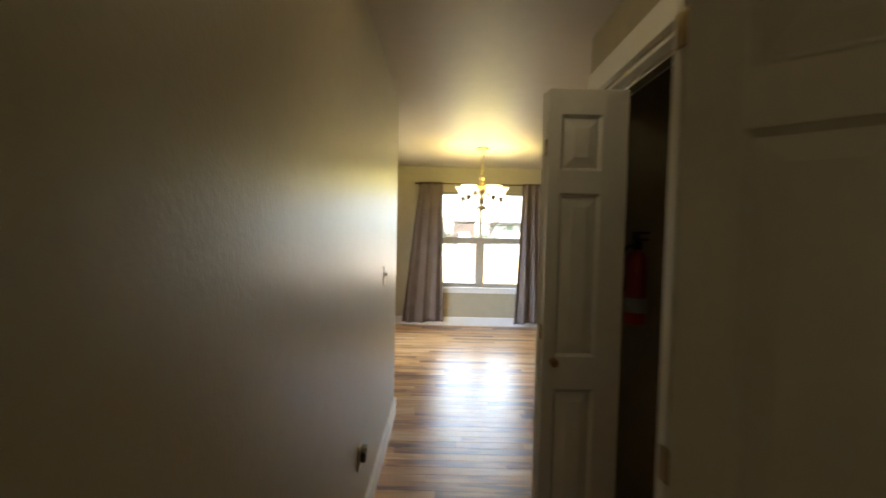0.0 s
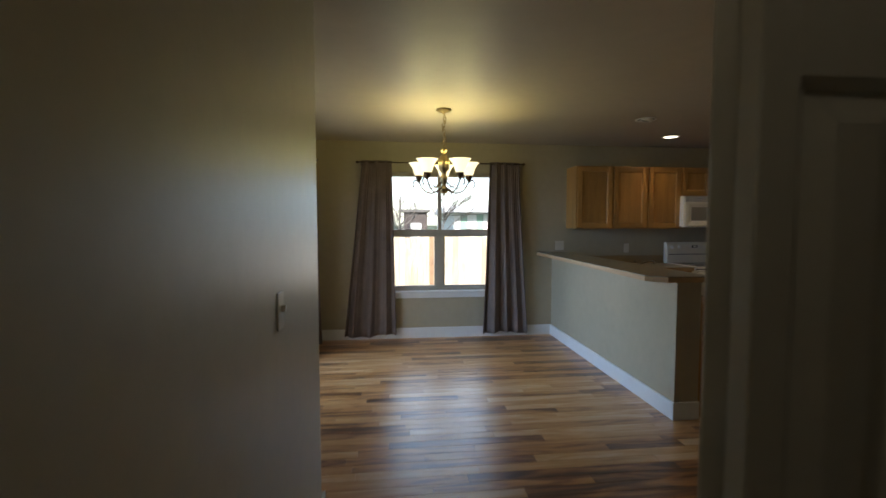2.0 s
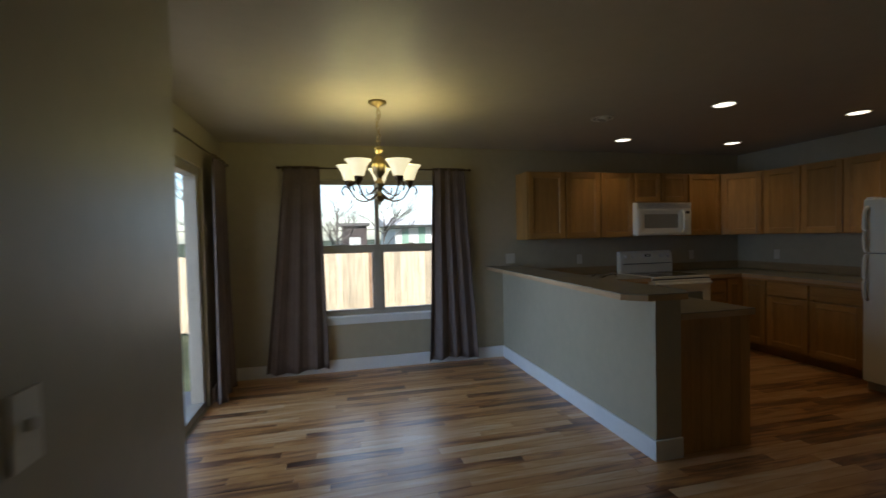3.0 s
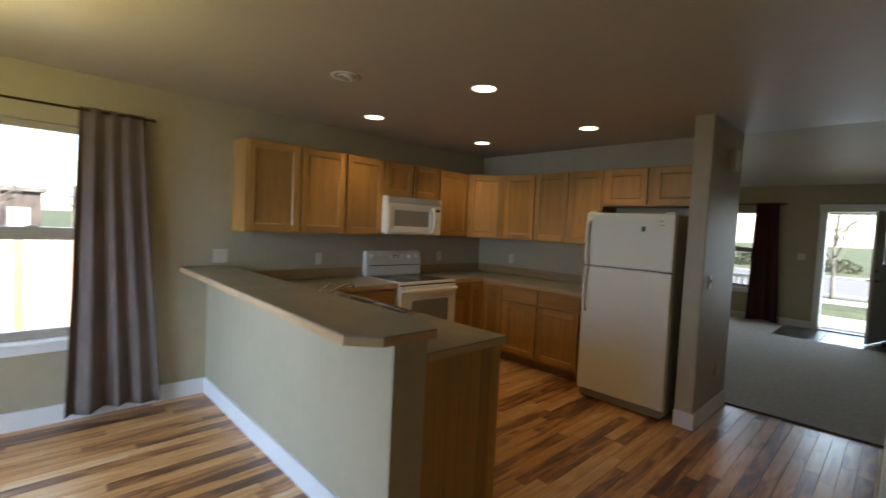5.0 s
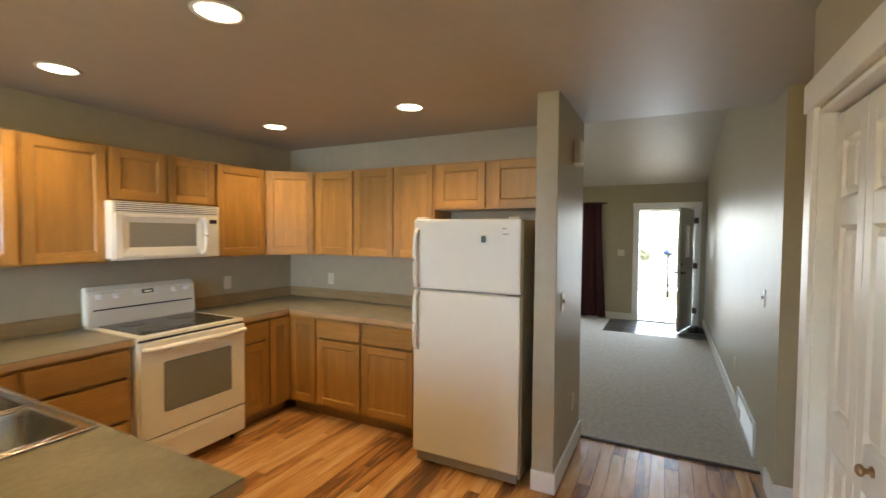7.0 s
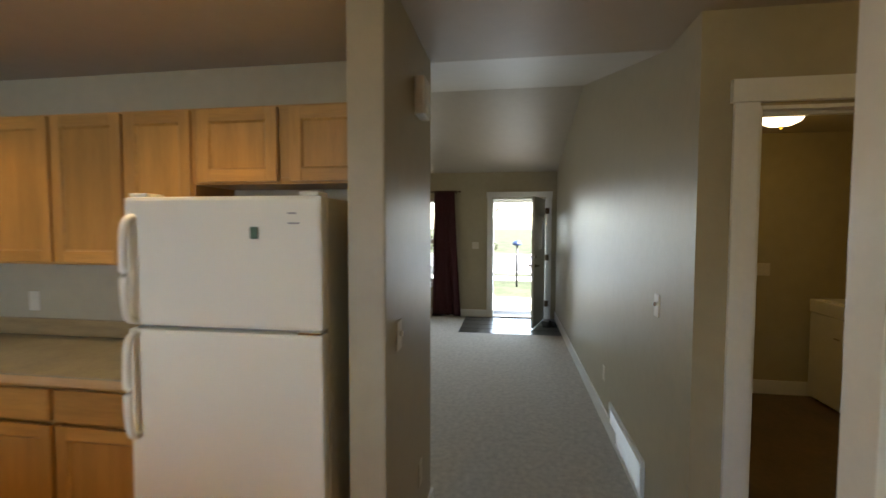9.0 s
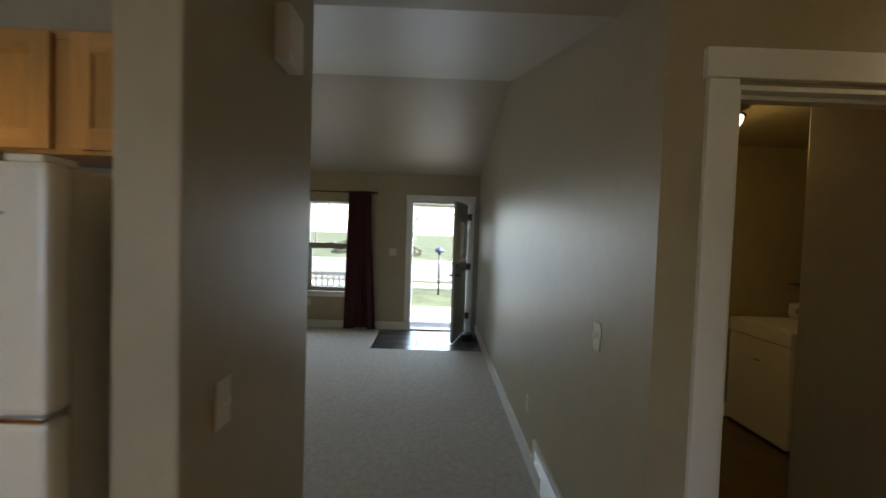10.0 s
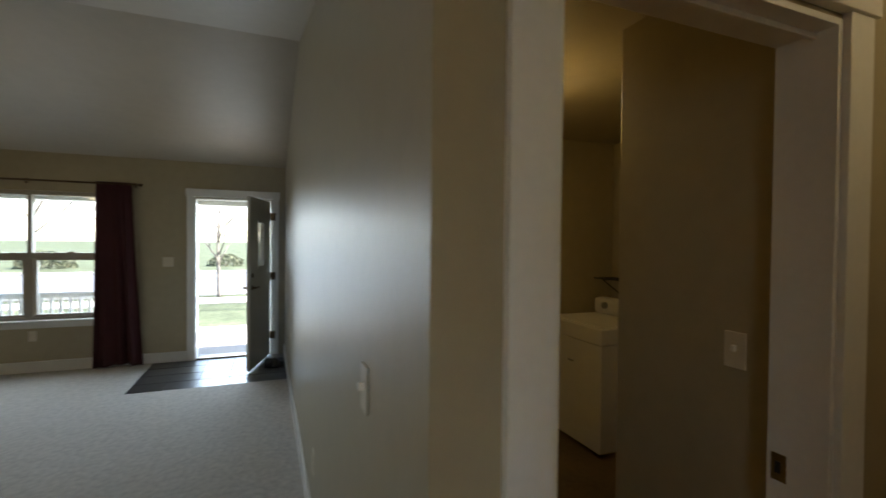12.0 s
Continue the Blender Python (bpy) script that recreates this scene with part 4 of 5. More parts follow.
# door: a moulded frame that slopes in to the sunk window
bm = bmesh.new()
ox0, ox1, oz0, oz1 = 0.062, 0.592, 0.036, 0.282
wx0, wx1, wz0, wz1 = 0.105, 0.562, 0.088, 0.246
B(bm, 0.012, ox0, -0.420, -0.406, 0.012, 0.304, 0.005)
B(bm, ox1, 0.640, -0.420, -0.406, 0.012, 0.304, 0.005)
B(bm, ox0, ox1, -0.420, -0.406, 0.012, oz0, 0.005)
B(bm, ox0, ox1, -0.420, -0.406, oz1, 0.304, 0.005)
vo = [bm.verts.new((x, -0.417, z)) for x, z in ((ox0, oz0), (ox1, oz0), (ox1, oz1), (ox0, oz1))]
vi = [bm.verts.new((x, -0.4075, z)) for x, z in ((wx0, wz0), (wx1, wz0), (wx1, wz1), (wx0, wz1))]
for j in range(4):
    bm.faces.new((vo[j], vo[(j + 1) % 4], vi[(j + 1) % 4], vi[j]))
md = part("door", bm, APPL, mw)
part("window", box(wx0 - 0.004, wx1 + 0.004, -0.4085, -0.4055, wz0 - 0.004, wz1 + 0.004), mat("grey_mesh_window", (0.30, 0.285, 0.23), 0.3, var=0.06, scale=90), md, "grey mesh window")
bm = bmesh.new()
tube(bm, arc([(0.612, -0.417, 0.03), (0.615, -0.448, 0.06), (0.615, -0.458, 0.158), (0.615, -0.448, 0.256), (0.612, -0.417, 0.286)], 6), 0.015, 12)
part("handle", bm, APPL, md, "white bowed handle")
part("keypad", box(0.648, 0.746, -0.414, -0.404, 0.014, 0.302, 0.004), APPL, mw)
part("display", box(0.667, 0.728, -0.4165, -0.413, 0.252, 0.282, 0.002), BLACK, mw, "small black display")
for r in range(6):
    for q in range(3):
        part("button", box(0.66 + q * 0.027, 0.682 + q * 0.027, -0.4155, -0.4135, 0.032 + r * 0.034, 0.055 + r * 0.034, 0.002), WHITEP, mw)

# ---- refrigerator ----
rf = thing("refrigerator", "cream white top-freezer refrigerator beside the stub wall", "refrigerator", pose(2.56, -2.012, 0, 0, 0, -90))
FW = 0.752
part("body", box(0.004, FW - 0.004, 0.065, 0.76, 0.03, 1.668, 0.006), APPL_S, rf, "darker cream textured cabinet sides")
part("freezer_door", box(0, FW, 0.0, 0.058, 1.208, 1.672, 0.014), APPL, rf)
part("fridge_door", box(0, FW, 0.0, 0.058, 0.085, 1.196, 0.014), APPL, rf)
part("gasket", box(0.01, FW - 0.01, 0.05, 0.07, 0.09, 1.65), GREYP, rf)
part("kick_grille", box(0.02, FW - 0.02, 0.03, 0.06, 0.015, 0.078, 0.004), GREYP, rf, "grey slotted kick grille")
for x in (0.08, FW - 0.08):
    for y in (0.1, 0.7):
        bm = bmesh.new()
        lathe(bm, [(0.02, 0.0), (0.02, 0.03)], 10, Matrix.Translation((x, y, 0)))
        part("foot", bm, BLACK, rf)
for z0, z1 in ((1.225, 1.60), (0.80, 1.18)):
    bm = bmesh.new()
    tube(bm, arc([(0.035, 0.005, z0), (0.035, -0.035, z0 + 0.03), (0.035, -0.045, (z0 + z1) / 2), (0.035, -0.035, z1 - 0.03), (0.035, 0.005, z1)], 6), 0.014, 10)
    part("handle", bm, APPL, rf, "cream bowed handle")
for x, z in ((FW - 0.05, 1.672), (0.05, 1.672)):
    part("hinge_cap", box(x - 0.035, x + 0.035, 0.01, 0.09, z, z + 0.014, 0.005), APPL, rf)
part("hinge", box(FW - 0.09, FW - 0.005, -0.002, 0.05, 1.197, 1.207, 0.002), CHROME, rf, "metal centre hinge")
whole("fridge_magnet", box(-0.014, 0.014, -0.004, 0, -0.021, 0.021, 0.006), mat("green_magnet", (0.05, 0.13, 0.07), 0.4, var=0.3, scale=40),
      "small dark green magnet on the freezer door", "magnet", rf.matrix_world @ pose(0.510, -0.0005, 1.545))
for z_, w_ in ((1.612, 0.03), (1.578, 0.042)):
    part("badge", box(0.632, 0.632 + w_, -0.0025, 0.001, z_ - 0.003, z_ + 0.003, 0.001), GREYP, rf, "small grey badge bar")


# ---- electrical plates ----
def plate(label, m, kind):
    """A wall plate: local x along the wall, y 0 at the wall, face towards -y."""
    ob = thing("switch_plate" if kind == "switch" else "outlet_plate", label, "light switch" if kind == "switch" else "outlet", m)
    w = 0.115 if kind == "double" else 0.07
    part("cover", box(-w / 2, w / 2, -0.006, 0, -0.058, 0.058, 0.0025), IVORY, ob)
    if kind == "switch":
        part("toggle", box(-0.006, 0.006, -0.02, -0.005, -0.004, 0.016, 0.002), WHITEP, ob)
    else:
        for dx in ((-0.023, 0.023) if kind == "double" else (0,)):
            for z in (-0.02, 0.02):
                part("socket", box(dx - 0.016, dx + 0.016, -0.0085, -0.005, z - 0.014, z + 0.014, 0.003), IVORY, ob)
    return ob


plate("white light switch on the hallway wall", pose(-2.38, -4.10, 1.165, 0, 0, 90), "switch")
plate("white outlet low on the hallway wall", pose(-2.38, -4.85, 0.42, 0, 0, 90), "outlet")
plate("white light switch on the living room wall", pose(3.563, -4.14, 1.165, 0, 0, 180), "switch")
plate("white outlet low on the living room wall", pose(4.82, -4.14, 0.395, 0, 0, 180), "outlet")
plate("white light switch on the stub wall", pose(2.80, -2.965, 1.15, 0, 0, 0), "switch")
plate("white outlet low on the stub wall", pose(3.2, -2.965, 0.38, 0, 0, 0), "outlet")
plate("white double outlet above the bar top", pose(0.10, 0, 1.152), "double")
plate("white outlet above the worktop", pose(1.01, 0, 1.112), "outlet")
plate("white outlet beside the range", pose(2.654, 0, 1.116), "outlet")
plate("white outlet above the corner worktop", pose(3.41, -0.55, 1.116, 0, 0, -90), "outlet")
plate("white light switches beside the front door", pose(8.82, -2.78, 1.245, 0, 0, -90), "double")
plate("white outlet under the living room window", pose(8.82, -1.46, 0.415, 0, 0, -90), "outlet")
plate("white light switch on the laundry wall", pose(3.455, -5.31, 1.19, 0, 0, 180), "switch")
plate("white outlet on the laundry wall", pose(5.69, -5.718, 1.175, 0, 0, -90), "double")
nl = thing("plug_in_night_light", "small dark night light plugged into the hallway outlet", "night light", pose(-2.38, -4.85, 0.42, 0, 0, 90))
part("plug_body", box(-0.022, 0.022, -0.034, -0.009, -0.02, 0.022, 0.008), BLACK, nl)
part("lens", box(-0.018, 0.018, -0.04, -0.012, 0.023, 0.05, 0.008), GREYP, nl, "clouded plastic lens")
cv = thing("door_chime", "white door chime box high on the stub wall", "door chime", pose(3.15, -2.965, 2.145))
part("cover", box(-0.07, 0.07, -0.05, 0, -0.085, 0.085, 0.012), WHITEP, cv)
part("foot_panel", box(-0.055, 0.055, -0.053, -0.048, -0.06, -0.02, 0.002), TRIM, cv)

# return air grille
gr = thing("return_air_grille", "white painted return air grille low on the wall", "air grille", pose(3.70, -4.14, 0.0))
bm = bmesh.new()
GW, G0, G1 = 0.86, 0.012, 0.262
B(bm, 0, GW, 0, 0.018, G0, G0 + 0.035, 0.004)
B(bm, 0, GW, 0, 0.018, G1 - 0.035, G1, 0.004)
B(bm, 0, 0.035, 0, 0.018, G0 + 0.035, G1 - 0.035, 0.004)
B(bm, GW - 0.035, GW, 0, 0.018, G0 + 0.035, G1 - 0.035, 0.004)
part("frame", bm, TRIM, gr)
part("backing", box(0.03, GW - 0.03, 0.001, 0.003, G0 + 0.03, G1 - 0.03), GREYP, gr)
for i in range(9):
    z = G0 + 0.04 + i * 0.0195
    bm = bmesh.new()
    B(bm, 0.035, GW - 0.035, -0.007, 0.007, -0.001, 0.001, 0, 0, pose(0, 0.010, z + 0.006, -50, 0, 0))
    part("slat", bm, TRIM, gr)


# ---- curtains ----
def curtain(label, m, top, bottom, z0, z1, folds, material, seed):
    """A gathered panel: local x along the rod, hanging from z1 to z0; top and bottom are (x0, x1)."""
    rnd = random.Random(seed)
    ph = [rnd.uniform(0, 6.28) for _ in range(8)]
    cuts = [0.0]
    for _ in range(folds):
        cuts.append(cuts[-1] + rnd.uniform(0.55, 1.5))
    cuts = [c / cuts[-1] for c in cuts]
    deep = [rnd.uniform(0.45, 1.25) for _ in range(folds)]
    bm = bmesh.new()
    NX, NZ = folds * 14, 30
    grid = []
    for j in range(NZ + 1):
        v = j / NZ
        z = z1 + (z0 - z1) * v
        swing = 0.012 * math.sin(2.6 * v + ph[3]) * v
        x0 = top[0] + (bottom[0] - top[0]) * v ** 0.9 + swing
        x1 = top[1] + (bottom[1] - top[1]) * v ** 1.3 + swing
        row = []
        for i in range(NX + 1):
            u = i / NX
            w = u + 0.02 * math.sin(4 * u + 2.2 * v + ph[0]) * v * (1 - u) * u * 4
            k = max(q for q in range(folds) if cuts[q] <= w + 1e-9) if w < 1 else folds - 1
            f = (w - cuts[k]) / (cuts[k + 1] - cuts[k])
            y = (0.012 + 0.034 * v) * deep[k] * (math.sin(math.pi * f) ** 1.6) * (-1 if k % 2 else 1)
            y += 0.005 * math.sin(math.pi * 2 * folds * 2.3 * u + ph[1]) * (1 - v) ** 2
            y += 0.006 * math.sin(7 * u + 3 * v + ph[2]) * v
            zz = z + (0.014 * math.sin(6 * u + ph[4]) * v if j == NZ else 0)
            row.append(bm.verts.new((x0 + (x1 - x0) * u, y, zz)))
        grid.append(row)
    for j in range(NZ):
        for i in range(NX):
            bm.faces.new((grid[j][i], grid[j][i + 1], grid[j + 1][i + 1], grid[j + 1][i])).smooth = True
    ob = whole("curtain", bm, material, label, "curtain", m)
    s = ob.modifiers.new("cloth", "SOLIDIFY")
    s.thickness = 0.004
    return ob


def rod(label, m, x0, x1, z, material, brackets, r=0.011):
    """A curtain rod with finials and wall brackets; the wall is at local y +0.1."""
    ob = thing("curtain_rod", label, "curtain rod", m)
    bm = bmesh.new()
    tube(bm, [(x0, 0, z), (x1, 0, z)], r, 10)
    part("rod", bm, material, ob)
    for x, s in ((x0, -1), (x1, 1)):
        bm = bmesh.new()
        lathe(bm, [(r, 0), (r * 1.9, 0.006), (r * 1.9, 0.02), (r * 0.6, 0.034)], 12, Matrix.Translation((x, 0, z)) @ Matrix.Rotation(radians(90 * s), 4, "Y"))
        part("finial", bm, material, ob)
    for x in brackets:
        bm = bmesh.new()
        tube(bm, [(x, 0, z), (x, 0.1, z)], 0.006, 8)
        B(bm, x - 0.012, x + 0.012, 0.094, 0.0995, z - 0.03, z + 0.03, 0.002)
        part("bracket", bm, material, ob)
    return ob


rod("thin steel curtain rod above the dining room window", pose(0, -0.1, 0), -2.43, -0.43, 2.165, BRONZE, (-2.40, -0.46), 0.008)
curtain("taupe brown curtain hanging beside the dining room window", pose(0, -0.1, 0), (-2.385, -2.04), (-2.61, -1.985), 0.06, 2.185, 7, CURT, 1)
curtain("taupe brown curtain hanging beside the dining room window", pose(0, -0.1, 0), (-0.84, -0.475), (-0.915, -0.345), 0.06, 2.185, 7, CURT, 2)
rod("thin steel curtain rod above the patio door", pose(-2.9, 0, 0, 0, 0, 90), -2.9, -0.2, 2.165, BRONZE, (-2.8, -1.6, -0.3), 0.008)
curtain("taupe brown curtain drawn aside at the patio door", pose(-2.9, 0, 0, 0, 0, 90), (-0.70, -0.26), (-0.74, -0.2), 0.03, 2.185, 7, CURT, 3)
rod("dark curtain rod above the living room window", pose(8.72, 0, 0, 0, 0, -90), 0.36, 2.5, 2.165, BRONZE, (0.42, 1.41, 2.44))
curtain("dark burgundy curtain hanging beside the living room window", pose(8.72, 0, 0, 0, 0, -90), (0.42, 0.69), (0.33, 0.80), 0.03, 2.185, 6, CURTR, 4)
curtain("dark burgundy curtain hanging beside the living room window", pose(8.72, 0, 0, 0, 0, -90), (2.08, 2.43), (2.03, 2.53), 0.03, 2.185, 7, CURTR, 5)


# ---- lights ----
def downlight(x, y, lit, label):
    ob = thing("recessed_downlight", label, "downlight", pose(x, y, H), "kitchen downlights")
    bm = bmesh.new()
    lathe(bm, [(0.078, -0.0005), (0.098, -0.003), (0.096, -0.007), (0.082, -0.008), (0.076, -0.002)], 28)
    part("trim_ring", bm, WHITEP, ob)
    bm = bmesh.new()
    lathe(bm, [(0.077, -0.0045), (0.05, -0.0038), (0.01, -0.0035)], 28)
    # Unlit can has no real recess; the grey disc carries its shade.
    part("lens" if lit else "baffle", bm, CANL if lit else GREYP, ob, "glowing lamp face" if lit else "grey disc for the shade inside the can")
    if not lit:
        tilt = Matrix.Translation((0.006, -0.003, 0.034)) @ Matrix.Rotation(radians(15), 4, Vector((0.4, 1, 0)))
        bm = bmesh.new()
        lathe(bm, [(0.064, -0.028), (0.058, -0.044), (0.048, -0.053), (0.042, -0.055), (0.041, -0.048)], 24, tilt)
        part("eyeball", bm, WHITEP, ob, "white tilted eyeball")
        bm = bmesh.new()
        lathe(bm, [(0.040, -0.0545), (0.03, -0.052), (0.006, -0.050)], 24, tilt)
        # Second grey disc: shade of the eyeball's opening put into colour.
        part("shaded_opening", bm, GREYP, ob, "grey disc for the shaded lamp opening")
    if lit:
        d = bpy.data.lights.new("downlight_lamp", "SPOT")
        d.energy, d.color, d.spot_size, d.spot_blend, d.shadow_soft_size = CAN, (1.0, 0.70, 0.36), radians(122), 0.75, 0.06
        s = new("downlight_lamp", d)
        s.matrix_world = look((x, y, H - 0.02), (x, y, 0))
    return ob


for x, y in ((1.12, -1.98), (1.15, -0.67), (2.57, -0.70), (2.55, -1.98)):
    downlight(x, y, True, "lit recessed ceiling downlight with a white ring")
downlight(0.385, -1.44, False, "unlit recessed ceiling downlight with a white ring")

# chandelier
CX, CY = -1.58, -1.59
ch = thing("chandelier", "five arm antique brass chandelier with lit frosted shades", "chandelier", pose(CX, CY, 0))
bm = bmesh.new()
lathe(bm, [(0.066, H - 0.001), (0.068, H - 0.012), (0.05, H - 0.026), (0.014, H - 0.034), (0.012, H - 0.045)], 28)
part("canopy", bm, BRASS, ch)
z, k = H - 0.045, 0
while z > 2.10:
    bm = bmesh.new()
    sway = 0.006 * math.sin(k * 1.3)
    pts = []
    for s in range(13):
        a = 2 * math.pi * s / 12
        u, w = 0.0115 * math.cos(a), 0.021 * math.sin(a)
        pts.append((sway + (u if k % 2 else 0), (0 if k % 2 else u), z - 0.015 + w))
    tube(bm, pts, 0.0032, 6)
    part("chain_link", bm, BRASS, ch)
    z -= 0.0265
    k += 1
bm = bmesh.new()
tube(bm, arc([(0.006, 0, H - 0.04), (0.02, 0.012, 2.33), (-0.012, 0.012, 2.25), (0.018, -0.012, 2.17), (0.004, 0, 2.07)], 8), 0.003, 6)
part("cord", bm, BRASS, ch, "pale cord wound through the chain")
bm = bmesh.new()
lathe(bm, [(0.008, 2.10), (0.03, 2.085), (0.034, 2.075), (0.022, 2.06), (0.014, 2.045), (0.022, 2.03), (0.044, 2.005), (0.052, 1.96), (0.044, 1.91), (0.022, 1.88),
           (0.018, 1.86), (0.032, 1.845), (0.036, 1.82), (0.022, 1.79), (0.018, 1.77), (0.034, 1.745), (0.04, 1.725), (0.03, 1.705), (0.012, 1.695), (0.008, 1.675)], 24)
part("stem", bm, BRASS, ch)
for i in range(5):
    a = radians(83 + 72 * i)
    c_, s_ = math.cos(a), math.sin(a)

    def at(r, zz):
        return (r * c_, r * s_, zz)
    bm = bmesh.new()
    tube(bm, arc([at(0.03, 1.75), at(0.10, 1.705), at(0.18, 1.725), at(0.235, 1.80), at(0.272, 1.82), at(0.295, 1.785), at(0.28, 1.755)], 6), 0.006, 8)
    part("arm", bm, BRONZE, ch, "dark curled arm")
    bm = bmesh.new()
    tube(bm, arc([at(0.03, 1.80), at(0.075, 1.76), at(0.12, 1.745), at(0.155, 1.765), at(0.15, 1.785)], 5), 0.004, 6)
    part("scroll", bm, BRONZE, ch)
    bm = bmesh.new()
    lathe(bm, [(0.006, 1.80), (0.012, 1.815), (0.028, 1.835), (0.032, 1.862), (0.026, 1.87)], 16, Matrix.Translation((0.235 * c_, 0.235 * s_, 0)))
    part("socket_cup", bm, BRONZE, ch)
    bm = bmesh.new()
    lathe(bm, [(0.026, 1.858), (0.038, 1.866), (0.046, 1.89), (0.057, 1.923), (0.076, 1.956), (0.093, 1.974), (0.088, 1.975), (0.071, 1.957), (0.052, 1.924), (0.041, 1.892), (0.02, 1.872)], 24,
          Matrix.Translation((0.235 * c_, 0.235 * s_, 0)))
    part("shade", bm, SHADE, ch, "lit frosted glass bell shade")
    d = bpy.data.lights.new("chandelier_bulb", "POINT")
    d.energy, d.color, d.shadow_soft_size = CHAND, (1.0, 0.88, 0.3), 0.03
    lb = new("chandelier_bulb", d)
    lb.location = (CX + 0.235 * c_, CY + 0.235 * s_, 1.99)

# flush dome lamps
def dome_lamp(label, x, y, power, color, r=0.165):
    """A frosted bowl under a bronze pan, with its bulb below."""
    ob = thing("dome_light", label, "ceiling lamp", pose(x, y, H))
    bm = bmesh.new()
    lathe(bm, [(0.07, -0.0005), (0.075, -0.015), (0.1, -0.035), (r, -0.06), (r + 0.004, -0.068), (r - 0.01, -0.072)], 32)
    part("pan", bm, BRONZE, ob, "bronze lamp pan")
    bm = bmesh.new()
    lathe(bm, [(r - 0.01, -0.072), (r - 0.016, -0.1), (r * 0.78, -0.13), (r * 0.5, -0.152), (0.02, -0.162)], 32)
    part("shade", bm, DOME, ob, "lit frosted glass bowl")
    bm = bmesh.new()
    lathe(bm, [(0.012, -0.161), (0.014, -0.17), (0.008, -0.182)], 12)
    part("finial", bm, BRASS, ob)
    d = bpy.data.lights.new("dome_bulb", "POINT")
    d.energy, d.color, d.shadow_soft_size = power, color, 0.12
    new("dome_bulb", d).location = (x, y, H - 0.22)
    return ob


dome_lamp("lit frosted bowl ceiling lamp in the laundry", 4.60, -5.24, LAUN, (1.0, 0.64, 0.13), 0.15)
dome_lamp("lit frosted bowl ceiling lamp in the passage", 2.6, -5.4, PASSAGE, (1.0, 0.68, 0.2), 0.14)
dome_lamp("lit frosted bowl ceiling lamp in the hallway", -1.85, -5.45, BACK, (1.0, 0.76, 0.36), 0.14)
# Added dome lamp, never in view: brightens the near folded closet leaf.
dome_lamp("added frosted bowl lamp, out of view, that brightens the hallway", -1.95, -7.6, BACK, (1.0, 0.76, 0.36), 0.14)

# ceiling fan
fn = thing("ceiling_fan", "white ceiling fan with a lit glass bowl lamp", "ceiling fan", pose(6.12, -1.15, 0))
bm = bmesh.new()
lathe(bm, [(0.06, RZ), (0.065, RZ - 0.04), (0.02, RZ - 0.06)], 20)
part("canopy", bm, WHITEP, fn)
bm = bmesh.new()
lathe(bm, [(0.013, RZ - 0.05), (0.013, 2.64)], 12)
part("downrod", bm, WHITEP, fn)
bm = bmesh.new()
lathe(bm, [(0.03, 2.65), (0.09, 2.62), (0.11, 2.57), (0.09, 2.52), (0.05, 2.50), (0.05, 2.47)], 24)
part("motor", bm, WHITEP, fn)
for i in range(5):
    a = radians(-90 + 72 * i)
    bm = bmesh.new()
    m_ = Matrix.Rotation(a, 4, "Z") @ Matrix.Translation((0, 0, 2.545)) @ Matrix.Rotation(radians(11), 4, "X")
    vo = [(0.17, -0.045), (0.62, -0.068), (0.69, -0.045), (0.70, 0), (0.69, 0.045), (0.62, 0.068), (0.17, 0.045)]
    lo_ = [bm.verts.new(m_ @ Vector((x, y, 0))) for x, y in vo]
    hi_ = [bm.verts.new(m_ @ Vector((x, y, 0.007))) for x, y in vo]
    bm.faces.new(hi_)
    bm.faces.new(lo_[::-1])
    for j in range(len(vo)):
        q = (j + 1) % len(vo)
        bm.faces.new((lo_[j], lo_[q], hi_[q], hi_[j]))
    part("blade", bm, WHITEP, fn, "pale fan blade")
    bm = bmesh.new()
    B(bm, 0.08, 0.22, -0.02, 0.02, -0.006, 0.0, 0.002, 0, m_)
    part("blade_iron", bm, BRASS, fn)
bm = bmesh.new()
lathe(bm, [(0.05, 2.47), (0.12, 2.45), (0.13, 2.43), (0.11, 2.39), (0.06, 2.36), (0.02, 2.352)], 24)
part("lamp_bowl", bm, DOME, fn)
d = bpy.data.lights.new("fan_lamp", "POINT")
d.energy, d.color, d.shadow_soft_size = FANL, (1.0, 0.72, 0.36), 0.1
lb = new("fan_lamp", d)
lb.location = (6.12, -1.15, 2.28)

# ---- laundry ----
ws = thing("washing_machine", "white top-loading washing machine in the laundry", "washing machine", pose(4.96, -6.1, 0))
part("body", box(0, 0.68, -0.62, 0, 0.03, 0.80, 0.01), WHITEP, ws)
part("top", box(-0.004, 0.684, -0.624, 0.008, 0.803, 0.92, 0.012), WHITEP, ws)
part("lid", box(0.06, 0.62, -0.46, -0.03, 0.92, 0.932, 0.005), WHITEP, ws)
bm = bmesh.new()
B(bm, 0.0, 0.68, -0.62, -0.50, 0.92, 1.06, 0.04)
part("control_console", bm, WHITEP, ws, "rounded white control console")
for x in (0.15, 0.3, 0.53):
    bm = bmesh.new()
    lathe(bm, [(0.03, 0), (0.028, 0.02), (0.015, 0.025)], 16, Matrix.Translation((x, -0.50, 1.0)) @ Matrix.Rotation(radians(-90), 4, "X"))
    part("knob", bm, GREYP, ws)
part("badge", box(0.3, 0.37, -0.001, 0.002, 0.62, 0.632), CHROME, ws)
